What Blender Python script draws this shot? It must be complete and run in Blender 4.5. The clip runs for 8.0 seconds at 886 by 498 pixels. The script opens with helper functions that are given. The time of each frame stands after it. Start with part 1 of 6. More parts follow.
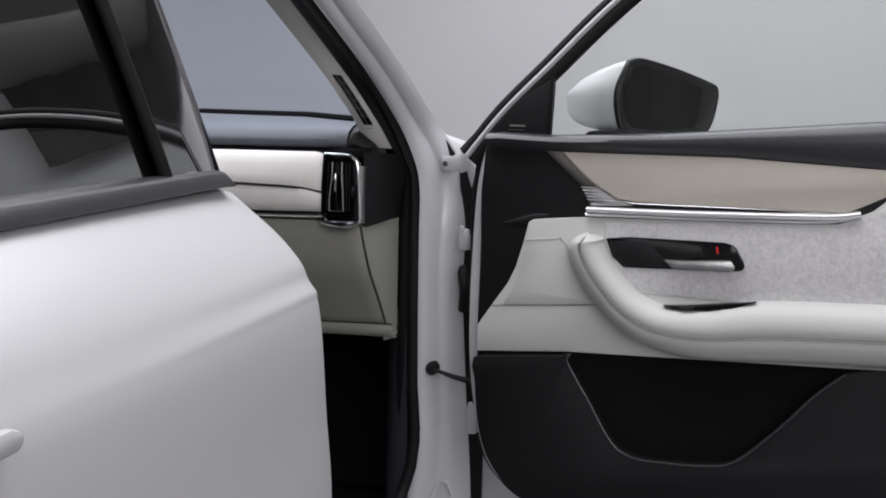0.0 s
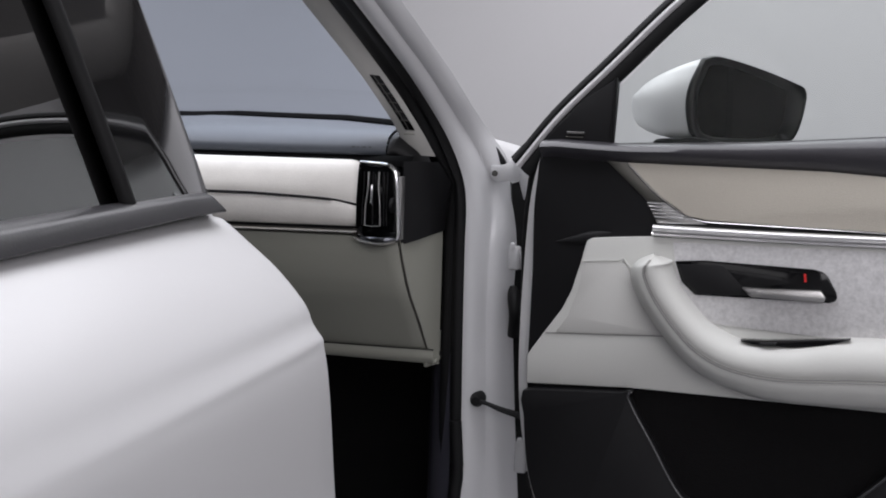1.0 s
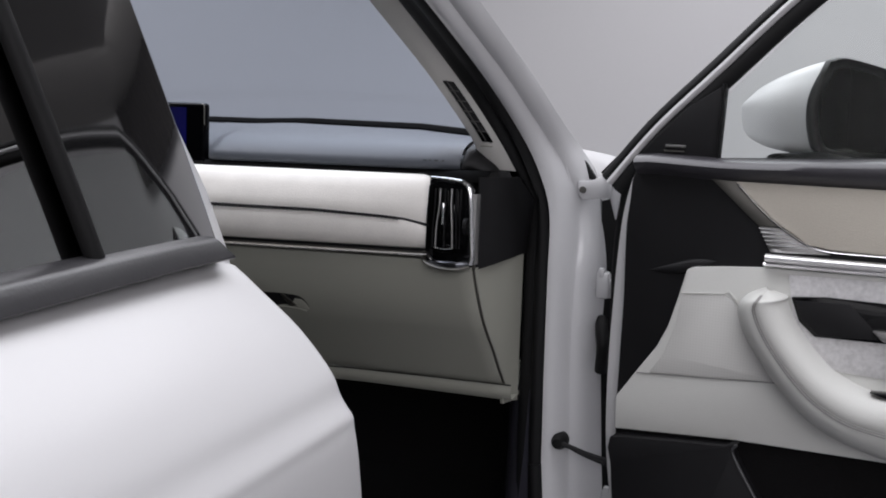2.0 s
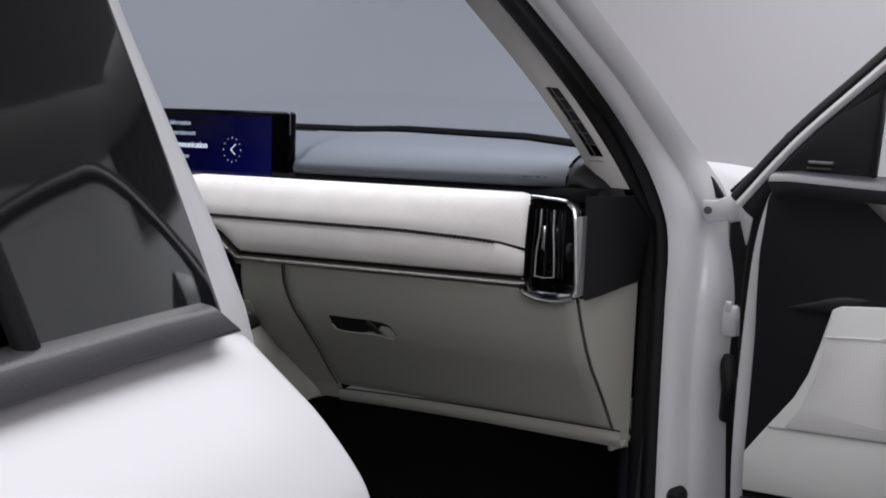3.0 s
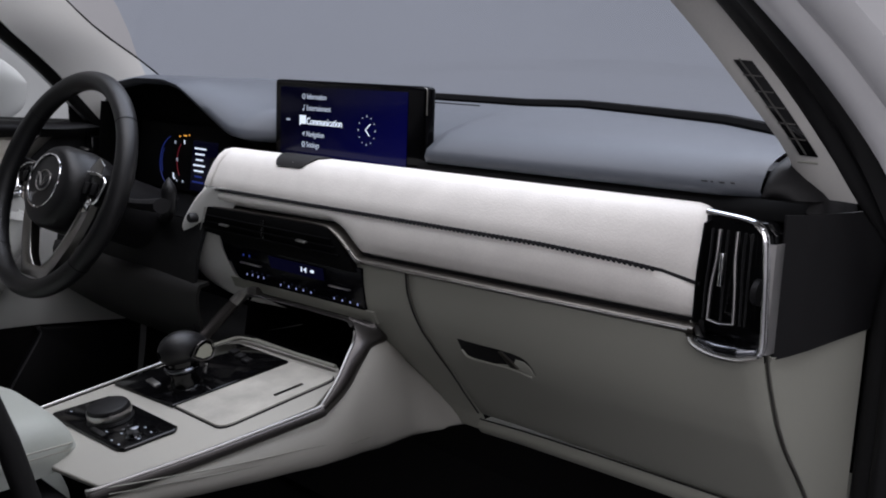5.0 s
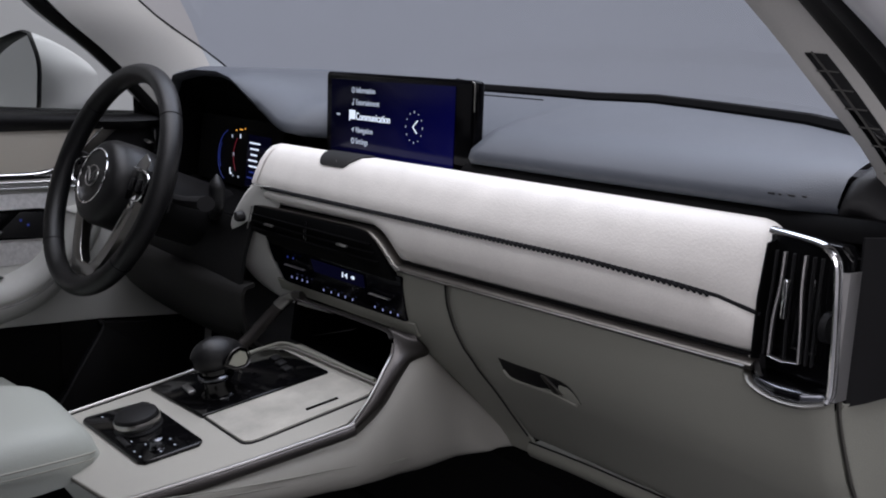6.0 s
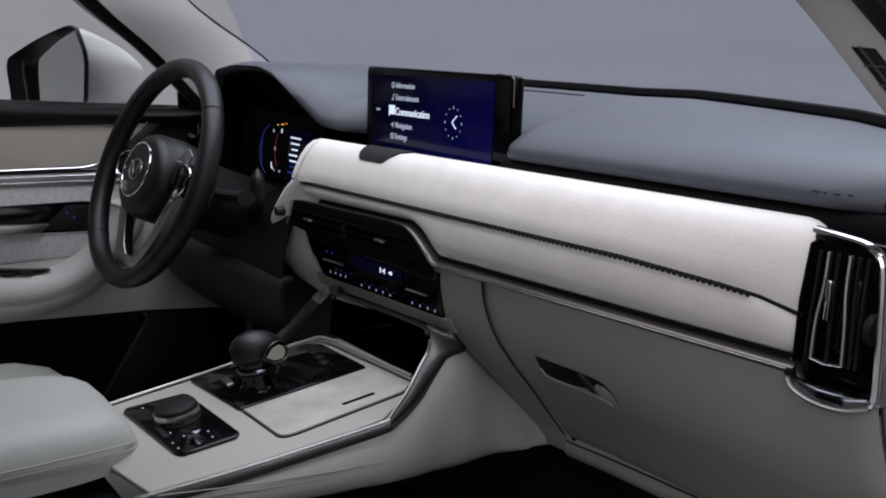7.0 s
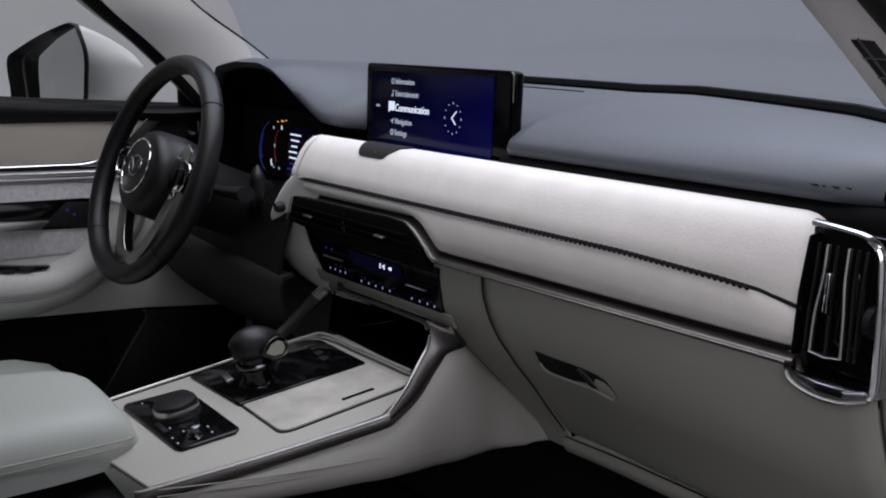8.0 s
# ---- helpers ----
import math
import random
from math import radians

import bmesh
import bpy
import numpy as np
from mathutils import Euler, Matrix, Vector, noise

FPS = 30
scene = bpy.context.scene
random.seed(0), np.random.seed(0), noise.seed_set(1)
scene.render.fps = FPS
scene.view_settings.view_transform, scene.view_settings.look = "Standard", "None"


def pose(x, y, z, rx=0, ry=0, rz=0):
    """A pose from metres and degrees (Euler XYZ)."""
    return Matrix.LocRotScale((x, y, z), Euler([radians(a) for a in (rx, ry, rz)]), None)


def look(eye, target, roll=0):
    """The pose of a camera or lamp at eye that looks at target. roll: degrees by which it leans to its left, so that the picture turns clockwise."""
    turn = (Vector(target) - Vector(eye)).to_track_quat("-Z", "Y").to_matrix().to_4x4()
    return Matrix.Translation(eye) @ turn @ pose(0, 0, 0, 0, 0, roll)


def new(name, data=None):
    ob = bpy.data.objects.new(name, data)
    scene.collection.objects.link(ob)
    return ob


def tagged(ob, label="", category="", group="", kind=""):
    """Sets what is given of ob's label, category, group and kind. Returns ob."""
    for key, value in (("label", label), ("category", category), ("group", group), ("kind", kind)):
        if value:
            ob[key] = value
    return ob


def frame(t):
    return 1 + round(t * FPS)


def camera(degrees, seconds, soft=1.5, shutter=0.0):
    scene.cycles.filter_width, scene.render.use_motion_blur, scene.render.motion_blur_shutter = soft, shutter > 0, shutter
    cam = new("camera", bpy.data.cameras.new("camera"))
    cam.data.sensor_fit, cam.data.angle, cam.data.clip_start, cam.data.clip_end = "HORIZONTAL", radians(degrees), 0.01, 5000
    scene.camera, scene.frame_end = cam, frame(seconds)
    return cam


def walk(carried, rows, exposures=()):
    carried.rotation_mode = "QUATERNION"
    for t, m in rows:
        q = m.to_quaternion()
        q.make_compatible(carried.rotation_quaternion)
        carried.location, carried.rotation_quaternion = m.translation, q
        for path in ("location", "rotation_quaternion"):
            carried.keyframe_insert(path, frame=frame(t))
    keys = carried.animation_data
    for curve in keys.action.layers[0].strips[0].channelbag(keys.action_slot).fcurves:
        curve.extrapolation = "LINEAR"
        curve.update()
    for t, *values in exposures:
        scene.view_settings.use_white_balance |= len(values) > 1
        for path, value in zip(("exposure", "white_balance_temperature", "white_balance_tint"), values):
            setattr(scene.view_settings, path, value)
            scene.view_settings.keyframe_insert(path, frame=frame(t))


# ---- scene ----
# Axes: x to the car's right, y to its nose, z up from the studio floor.
cam = camera(51.0, 8.0, soft=1.9)
PATH = [
    (0, (1.141, -1.732, 1.129), (0.792, 0.228, 0.936), 1.4),
    (0.5, (1.139, -1.642, 1.138), (0.732, 0.306, 0.943), 1.5),
    (1, (1.131, -1.549, 1.149), (0.654, 0.382, 0.949), 1.8),
    (1.5, (1.124, -1.462, 1.162), (0.561, 0.446, 0.956), 2.0),
    (3, (1.085, -1.218, 1.201), (0.171, 0.547, 0.975), 2.1),
    (3.5, (1.076, -1.132, 1.215), (0.05, 0.568, 0.97), 2.1),
    (4, (1.067, -1.05, 1.228), (-0.077, 0.568, 0.956), 2.1),
    (4.5, (1.058, -0.971, 1.238), (-0.195, 0.556, 0.923), 2.2),
    (6, (1.031, -0.751, 1.26), (-0.483, 0.497, 0.871), 2.1),
    (6.5, (1.029, -0.741, 1.261), (-0.526, 0.452, 0.863), 2.1),
    (7, (1.031, -0.741, 1.26), (-0.539, 0.431, 0.858), 2.1),
    (7.5, (1.032, -0.742, 1.258), (-0.537, 0.43, 0.855), 2.1),
    (8, (1.033, -0.741, 1.254), (-0.537, 0.43, 0.853), 2.1),
]
walk(cam, [(t, look(eye, target, roll)) for t, eye, target, roll in PATH], [(0, 0.09, 6480, 11), (1.5, 0.09, 6480, 11), (3.0, 0.11, 6450, 12), (3.7, 0.09, 6420, 13), (4.5, 0.04, 6400, 13), (5.0, -0.01, 6400, 13), (6.5, -0.05, 6390, 14), (7, -0.08, 6390, 14), (8, -0.15, 6390, 14)])

# ---- light ----
world = bpy.data.worlds.new("studio_world")
scene.world = world
world.use_nodes = True
world.node_tree.nodes["Background"].inputs[0].default_value = (0.8, 0.85, 0.95, 1)
world.node_tree.nodes["Background"].inputs[1].default_value = 0.05


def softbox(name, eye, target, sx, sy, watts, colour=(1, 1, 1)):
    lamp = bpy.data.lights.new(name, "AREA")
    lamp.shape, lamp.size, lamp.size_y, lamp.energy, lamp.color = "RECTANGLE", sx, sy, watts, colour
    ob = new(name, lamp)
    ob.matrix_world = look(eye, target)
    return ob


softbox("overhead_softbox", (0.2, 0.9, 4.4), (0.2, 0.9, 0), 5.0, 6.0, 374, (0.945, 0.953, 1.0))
# two unseen fills, added to brighten the inner doors and the dashboard
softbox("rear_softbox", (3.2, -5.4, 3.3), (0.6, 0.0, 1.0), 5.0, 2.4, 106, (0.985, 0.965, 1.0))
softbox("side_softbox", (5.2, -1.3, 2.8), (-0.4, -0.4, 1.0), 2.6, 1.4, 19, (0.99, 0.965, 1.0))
# unseen wash lights, added to brighten the backdrop and the ambient
for x, y, watts in ((1.2, 6.2, 62), (-4.6, 4.6, 26), (-6.4, 0.0, 44), (-4.6, -4.6, 40), (4.2, -5.0, 60), (4.9, 4.4, 38)):
    softbox("backdrop_wash", (x, y, 4.3), (x * 1.55, y * 1.55, 1.2), 4.5, 0.8, watts, (0.97, 0.965, 1.0))


# ---- materials ----
def material(name, colour, rough=0.5, metal=0.0, coat=0.0, grain=0.0, scale=200.0, bump=0.0, vary=0.0, vary_scale=3.0,
             spec=0.5, emit=None, power=0.0, sheen=0.0, coat_rough=0.04):
    """A surface with broad variation (vary), fine grain in the colour and fine relief (bump)."""
    m = bpy.data.materials.new(name)
    m.use_nodes = True
    t = m.node_tree
    b = t.nodes["Principled BSDF"]
    b.inputs["Base Color"].default_value = (*colour, 1)
    b.inputs["Roughness"].default_value, b.inputs["Metallic"].default_value = rough, metal
    b.inputs["Coat Weight"].default_value, b.inputs["Coat Roughness"].default_value = coat, coat_rough
    b.inputs["Specular IOR Level"].default_value = spec
    b.inputs["Sheen Weight"].default_value = sheen
    if emit:
        b.inputs["Emission Color"].default_value, b.inputs["Emission Strength"].default_value = (*emit, 1), power
    place = t.nodes.new("ShaderNodeTexCoord")
    fine = t.nodes.new("ShaderNodeTexNoise")
    fine.inputs["Scale"].default_value, fine.inputs["Detail"].default_value = scale, 4
    t.links.new(place.outputs["Object"], fine.inputs["Vector"])
    if vary or grain:
        broad = t.nodes.new("ShaderNodeTexNoise")
        broad.inputs["Scale"].default_value, broad.inputs["Detail"].default_value = vary_scale, 5
        t.links.new(place.outputs["Object"], broad.inputs["Vector"])
        total = t.nodes.new("ShaderNodeMath")
        total.operation = "MULTIPLY_ADD"
        t.links.new(broad.outputs["Fac"], total.inputs[0])
        total.inputs[1].default_value = 2 * vary
        small = t.nodes.new("ShaderNodeMath")
        small.operation = "MULTIPLY_ADD"
        t.links.new(fine.outputs["Fac"], small.inputs[0])
        small.inputs[1].default_value, small.inputs[2].default_value = 2 * grain, 1 - vary - grain
        t.links.new(small.outputs[0], total.inputs[2])
        tint = t.nodes.new("ShaderNodeVectorMath")
        tint.operation = "SCALE"
        tint.inputs[0].default_value = colour
        t.links.new(total.outputs[0], tint.inputs["Scale"])
        t.links.new(tint.outputs[0], b.inputs["Base Color"])
        gloss = t.nodes.new("ShaderNodeMapRange")
        gloss.inputs["To Min"].default_value, gloss.inputs["To Max"].default_value = rough * 0.85, min(1, rough * 1.15)
        t.links.new(broad.outputs["Fac"], gloss.inputs["Value"])
        t.links.new(gloss.outputs[0], b.inputs["Roughness"])
    if bump:
        relief = t.nodes.new("ShaderNodeBump")
        relief.inputs["Strength"].default_value, relief.inputs["Distance"].default_value = bump, 0.001
        t.links.new(fine.outputs["Fac"], relief.inputs["Height"])
        t.links.new(relief.outputs[0], b.inputs["Normal"])
    return m


def clear_glass(name, tint, gloss=1.0, base=0.06):
    """A thin pane: it lets tinted light through and mirrors by Fresnel."""
    m = bpy.data.materials.new(name)
    m.use_nodes = True
    t = m.node_tree
    t.nodes.remove(t.nodes["Principled BSDF"])
    see, shine, mix, angle = (t.nodes.new("ShaderNode" + k) for k in ("BsdfTransparent", "BsdfGlossy", "MixShader", "LayerWeight"))
    see.inputs["Color"].default_value = (*tint, 1)
    shine.inputs["Roughness"].default_value = 0.01
    shine.inputs["Color"].default_value = (gloss, gloss, gloss, 1)
    angle.inputs["Blend"].default_value = 0.5
    steep, share = t.nodes.new("ShaderNodeMath"), t.nodes.new("ShaderNodeMath")
    steep.operation, share.operation = "POWER", "MULTIPLY_ADD"
    steep.inputs[1].default_value, share.inputs[1].default_value, share.inputs[2].default_value = 5.0, 1 - base, base
    for a, z in ((angle.outputs["Facing"], steep.inputs[0]), (steep.outputs[0], share.inputs[0]), (share.outputs[0], mix.inputs[0]), (see.outputs[0], mix.inputs[1]), (shine.outputs[0], mix.inputs[2]),
                 (mix.outputs[0], t.nodes["Material Output"].inputs[0])):
        t.links.new(a, z)
    return m


def dotted(name, colour, hole, pitch, rough=0.5):
    """A sheet with rows of small punched holes."""
    m = material(name, colour, rough)
    t = m.node_tree
    b = t.nodes["Principled BSDF"]
    place = t.nodes.new("ShaderNodeTexCoord")
    grow = t.nodes.new("ShaderNodeVectorMath")
    grow.operation = "SCALE"
    grow.inputs["Scale"].default_value = 1 / pitch
    part_of = t.nodes.new("ShaderNodeVectorMath")
    part_of.operation = "FRACTION"
    shift = t.nodes.new("ShaderNodeVectorMath")
    shift.operation = "SUBTRACT"
    shift.inputs[1].default_value = (0.5, 0.5, 0.5)
    flat = t.nodes.new("ShaderNodeVectorMath")
    flat.operation = "MULTIPLY"
    flat.inputs[1].default_value = (1, 0, 1)
    far = t.nodes.new("ShaderNodeVectorMath")
    far.operation = "LENGTH"
    step = t.nodes.new("ShaderNodeMapRange")
    step.inputs["From Min"].default_value, step.inputs["From Max"].default_value = 0.22, 0.36
    mix = t.nodes.new("ShaderNodeMix")
    mix.data_type = "RGBA"
    mix.inputs["A"].default_value, mix.inputs["B"].default_value = (*hole, 1), (*colour, 1)
    t.links.new(place.outputs["Object"], grow.inputs[0])
    t.links.new(grow.outputs[0], part_of.inputs[0])
    t.links.new(part_of.outputs[0], shift.inputs[0])
    t.links.new(shift.outputs[0], flat.inputs[0])
    t.links.new(flat.outputs[0], far.inputs[0])
    t.links.new(far.outputs["Value"], step.inputs["Value"])
    t.links.new(step.outputs[0], mix.inputs["Factor"])
    t.links.new(mix.outputs["Result"], b.inputs["Base Color"])
    return m


PAINT = material("pearl_white_paint", (0.585, 0.58, 0.587), 0.45, 0.0, 0.35, 0.01, 900, 0.0, 0.015, 2.0, coat_rough=0.22)
JAMB = material("white_jamb_paint", (0.60, 0.60, 0.612), 0.32, 0.0, 0.8, 0.02, 300, 0.04, 0.03, 6.0, coat_rough=0.12)
LEATHER = material("white_suede_leather", (0.84, 0.812, 0.772), 0.75, grain=0.07, scale=420, bump=0.3, vary=0.11, vary_scale=24, sheen=0.25)
CONSOLE = material("pale_console_leather", (0.42, 0.410, 0.372), 0.7, grain=0.05, scale=900, bump=0.25, vary=0.05, vary_scale=14)
LID = material("pale_mottled_tray_suede", (0.50, 0.485, 0.44), 0.85, grain=0.08, scale=500, bump=0.3, vary=0.40, vary_scale=26)
ARM = material("greenish_grey_leather", (0.37, 0.39, 0.36), 0.55, grain=0.04, scale=600, bump=0.25, vary=0.05, vary_scale=8)
SUEDE = material("pale_grey_suede", (0.63, 0.62, 0.625), 0.95, grain=0.17, scale=180, bump=0.4, vary=0.22, vary_scale=90, sheen=0.4)
TRIM = material("pale_grey_pillar_cloth", (0.545, 0.535, 0.51), 0.85, grain=0.05, scale=500, bump=0.25, vary=0.03, vary_scale=6)
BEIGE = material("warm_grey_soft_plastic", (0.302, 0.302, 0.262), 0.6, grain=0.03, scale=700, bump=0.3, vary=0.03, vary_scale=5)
SIDE = material("light_grey_door_leather", (0.60, 0.60, 0.575), 0.6, grain=0.03, scale=500, bump=0.3, vary=0.03, vary_scale=6)
CREAM = material("cream_woven_fabric", (0.58, 0.54, 0.47), 0.9, grain=0.08, scale=500, bump=0.5, vary=0.04, vary_scale=8)
DASH = material("slate_soft_touch", (0.086, 0.095, 0.113), 0.48, grain=0.06, scale=800, bump=0.35, vary=0.06, vary_scale=6)
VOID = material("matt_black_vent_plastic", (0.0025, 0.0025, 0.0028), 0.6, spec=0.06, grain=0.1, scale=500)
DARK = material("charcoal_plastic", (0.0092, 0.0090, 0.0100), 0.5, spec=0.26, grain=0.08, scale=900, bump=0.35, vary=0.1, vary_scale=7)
GLOSS = material("piano_black", (0.003, 0.003, 0.0035), 0.10, spec=0.35, vary=0.1, vary_scale=4)
PIANO = material("deep_black_bezel", (0.0012, 0.0012, 0.0018), 0.12, spec=0.14, vary=0.1, vary_scale=4)
PANEL = material("black_pillar_gloss", (0.004, 0.004, 0.0045), 0.05, coat=1.0, spec=1.0, vary=0.1, vary_scale=4)
CHAMPAGNE = material("champagne_satin_trim", (0.15, 0.140, 0.128), 0.34, 0.9, grain=0.04, scale=500, vary=0.05)
RUBBER = material("black_rubber_seal", (0.006, 0.006, 0.0065), 0.6, spec=0.25, bump=0.2, scale=300, vary=0.15, vary_scale=9)
CARPET = material("black_carpet", (0.0062, 0.0058, 0.0062), 0.95, spec=0.1, grain=0.3, scale=350, bump=0.8, vary=0.2, vary_scale=8)
CHROME = material("bright_chrome", (0.82, 0.82, 0.83), 0.12, 1.0, vary=0.03, vary_scale=20)
SATIN = material("satin_aluminium", (0.52, 0.51, 0.50), 0.32, 1.0, grain=0.03, scale=500, vary=0.04, vary_scale=12)
BRONZE = material("grey_bronze_metal", (0.25, 0.24, 0.22), 0.4, 1.0, grain=0.05, scale=400, vary=0.05)
SEAM = material("grey_seam_thread", (0.30, 0.295, 0.285), 0.8, grain=0.05, scale=500)
SLOT = material("shaded_slot_plastic", (0.075, 0.073, 0.068), 0.7, grain=0.05, scale=500)
DARKBRONZE = material("dark_bronze_metal", (0.088, 0.082, 0.080), 0.38, 0.9, grain=0.05, scale=400, vary=0.12, vary_scale=15)
THREAD = material("black_thread", (0.008, 0.008, 0.010), 0.8, spec=0.2)
HAZARD = material("charcoal_switch", (0.016, 0.016, 0.017), 0.45, spec=0.4, grain=0.05, scale=600)
SPOKE = material("dark_satin_metal", (0.40, 0.39, 0.375), 0.30, 1.0, grain=0.03, scale=500, vary=0.05, vary_scale=12)
BRIGHT = material("brushed_bright_metal", (0.80, 0.79, 0.80), 0.30, 1.0, grain=0.02, scale=500, vary=0.03, vary_scale=15)
SMOKE = material("smoked_chrome", (0.13, 0.135, 0.15), 0.18, 1.0, vary=0.1, vary_scale=40)
WHEEL = material("black_grained_leather", (0.0075, 0.0075, 0.0085), 0.38, spec=0.45, grain=0.1, scale=600, bump=0.5, vary=0.12, vary_scale=12)
CLEAR = clear_glass("windscreen_glass", (0.80, 0.87, 0.97), 0.6)
DOOR_GLASS = clear_glass("side_glass", (0.955, 0.975, 0.965), 0.6, 0.012)
PRIVACY = clear_glass("dark_privacy_glass", (0.07, 0.077, 0.072), 1.0, 0.23)
SILVER = material("silvered_mirror", (0.62, 0.64, 0.63), 0.03, 1.0)
# same glass as SILVER, with its dark reflection put into the colour
MIRROR = material("darkened_mirror", (0.10, 0.105, 0.095), 0.02, 1.0)
FLOOR = material("studio_floor_paint", (0.17, 0.17, 0.18), 0.35, grain=0.02, scale=60, vary=0.04, vary_scale=0.6)
WALL = material("studio_wall_paint", (0.60, 0.595, 0.605), 0.9, grain=0.02, scale=50, vary=0.03, vary_scale=0.4)
HEADLINER = material("pale_grey_headliner", (0.55, 0.55, 0.53), 0.95, grain=0.05, scale=300, bump=0.3)
SCREEN = material("navy_display", (0.001, 0.001, 0.003), 0.12, spec=0.12, emit=(0.0015, 0.0018, 0.030), power=1.0)
LIT = material("white_display_text", (0.1, 0.1, 0.1), 0.5, emit=(0.75, 0.85, 1.0), power=1.0)
DIM = material("pale_display_text", (0.1, 0.1, 0.1), 0.5, emit=(0.50, 0.58, 0.72), power=0.6)
BLUE = material("blue_display_glow", (0.01, 0.01, 0.02), 0.5, emit=(0.05, 0.10, 0.7), power=0.2)
RED = material("red_display_glow", (0.05, 0.01, 0.01), 0.5, emit=(0.5, 0.02, 0.06), power=0.16)
AMBER = material("amber_display_glow", (0.05, 0.02, 0.01), 0.5, emit=(1.0, 0.45, 0.06), power=1.0)
REDMARK = material("red_lock_mark", (0.65, 0.02, 0.02), 0.4)
# the lit menu fades from near black to navy towards its lower right
t = SCREEN.node_tree
place, split, mul, add, low = (t.nodes.new("ShaderNode" + k) for k in ("TexCoord", "SeparateXYZ", "Math", "Math", "MapRange"))
mul.operation, add.operation = "MULTIPLY_ADD", "MULTIPLY_ADD"
mul.inputs[1].default_value, mul.inputs[2].default_value = 3.0, 0.45
add.inputs[1].default_value = -3.4
low.inputs["From Min"].default_value, low.inputs["From Max"].default_value = -3.9, -3.1
fade = t.nodes.new("ShaderNodeMix")
fade.data_type = "RGBA"
fade.inputs["A"].default_value, fade.inputs["B"].default_value = (0.0005, 0.0005, 0.005, 1), (0.0014, 0.0015, 0.040, 1)
for a, z in ((place.outputs["Object"], split.inputs[0]), (split.outputs[0], mul.inputs[0]), (split.outputs[2], add.inputs[0]), (mul.outputs[0], add.inputs[2]),
             (add.outputs[0], low.inputs["Value"]), (low.outputs[0], fade.inputs["Factor"]), (fade.outputs["Result"], t.nodes["Principled BSDF"].inputs["Emission Color"])):
    t.links.new(a, z)
MESH = dotted("perforated_speaker_mesh", (0.56, 0.555, 0.535), (0.525, 0.52, 0.50), 0.0042)


# ---- mesh tools ----
def finish(bm, angle=38):
    bmesh.ops.remove_doubles(bm, verts=bm.verts, dist=0.00005)
    bmesh.ops.recalc_face_normals(bm, faces=bm.faces)
    for f in bm.faces:
        f.smooth = True
    for e in bm.edges:
        if len(e.link_faces) == 2 and e.calc_face_angle(0) > radians(angle):
            e.smooth = False
    return bm


def part(name, bm, mat, parent=None, label="", kind="", angle=38):
    """Links a bmesh as one mesh object under a thing or a part."""
    finish(bm, angle)
    data = bpy.data.meshes.new(name)
    bm.to_mesh(data)
    bm.free()
    data.materials.append(mat)
    ob = new(name, data)
    ob.parent = parent
    return tagged(ob, label=label, kind=kind)


def thing(name, label, category, at=(0, 0, 0)):
    ob = new(name)
    ob.location = at
    ob.empty_display_size = 0.1
    return tagged(ob, label, category)


def spline(points, n=8):
    """Catmull-Rom through control points, n steps each."""
    p = [Vector(q) for q in points]
    p = [2 * p[0] - p[1]] + p + [2 * p[-1] - p[-2]]
    out = []
    for i in range(1, len(p) - 2):
        a, b, c, d = p[i - 1:i + 3]
        for k in range(n):
            u = k / n
            out.append(0.5 * (2 * b + (c - a) * u + (2 * a - 5 * b + 4 * c - d) * u * u + (3 * b - a - 3 * c + d) * u ** 3))
    return out + [p[-2]]


def ramp(x, table):
    """Piecewise linear value from (x, value) pairs."""
    if x <= table[0][0]:
        return table[0][1]
    for (a, u), (b, v) in zip(table, table[1:]):
        if x <= b:
            return u + (v - u) * (x - a) / (b - a)
    return table[-1][1]


def grid(rows, thick=0.0, closed=False):
    """A sheet through rows of points; thick: its depth, away from the face's normal."""
    bm = bmesh.new()
    v = [[bm.verts.new(p) for p in r] for r in rows]
    for a, b in zip(v, v[1:]):
        m = len(a)
        for i in range(m if closed else m - 1):
            bm.faces.new((a[i], a[(i + 1) % m], b[(i + 1) % m], b[i]))
    if thick:
        bmesh.ops.recalc_face_normals(bm, faces=bm.faces)
        bmesh.ops.solidify(bm, geom=bm.faces[:], thickness=thick)
    return bm


def slab(outline, depth, bevel=0.0, segments=2):
    """A plate: a closed outline drawn out along the vector depth."""
    bm = bmesh.new()
    d = Vector(depth)
    a = [bm.verts.new(Vector(p)) for p in outline]
    f = bm.faces.new(a)
    got = bmesh.ops.extrude_face_region(bm, geom=[f])
    moved = [g for g in got["geom"] if isinstance(g, bmesh.types.BMVert)]
    bmesh.ops.translate(bm, verts=moved, vec=d)
    bmesh.ops.recalc_face_normals(bm, faces=bm.faces)
    if bevel:
        bmesh.ops.bevel(bm, geom=bm.edges[:], offset=bevel, segments=segments, profile=0.5, affect="EDGES", clamp_overlap=True)
    return bm


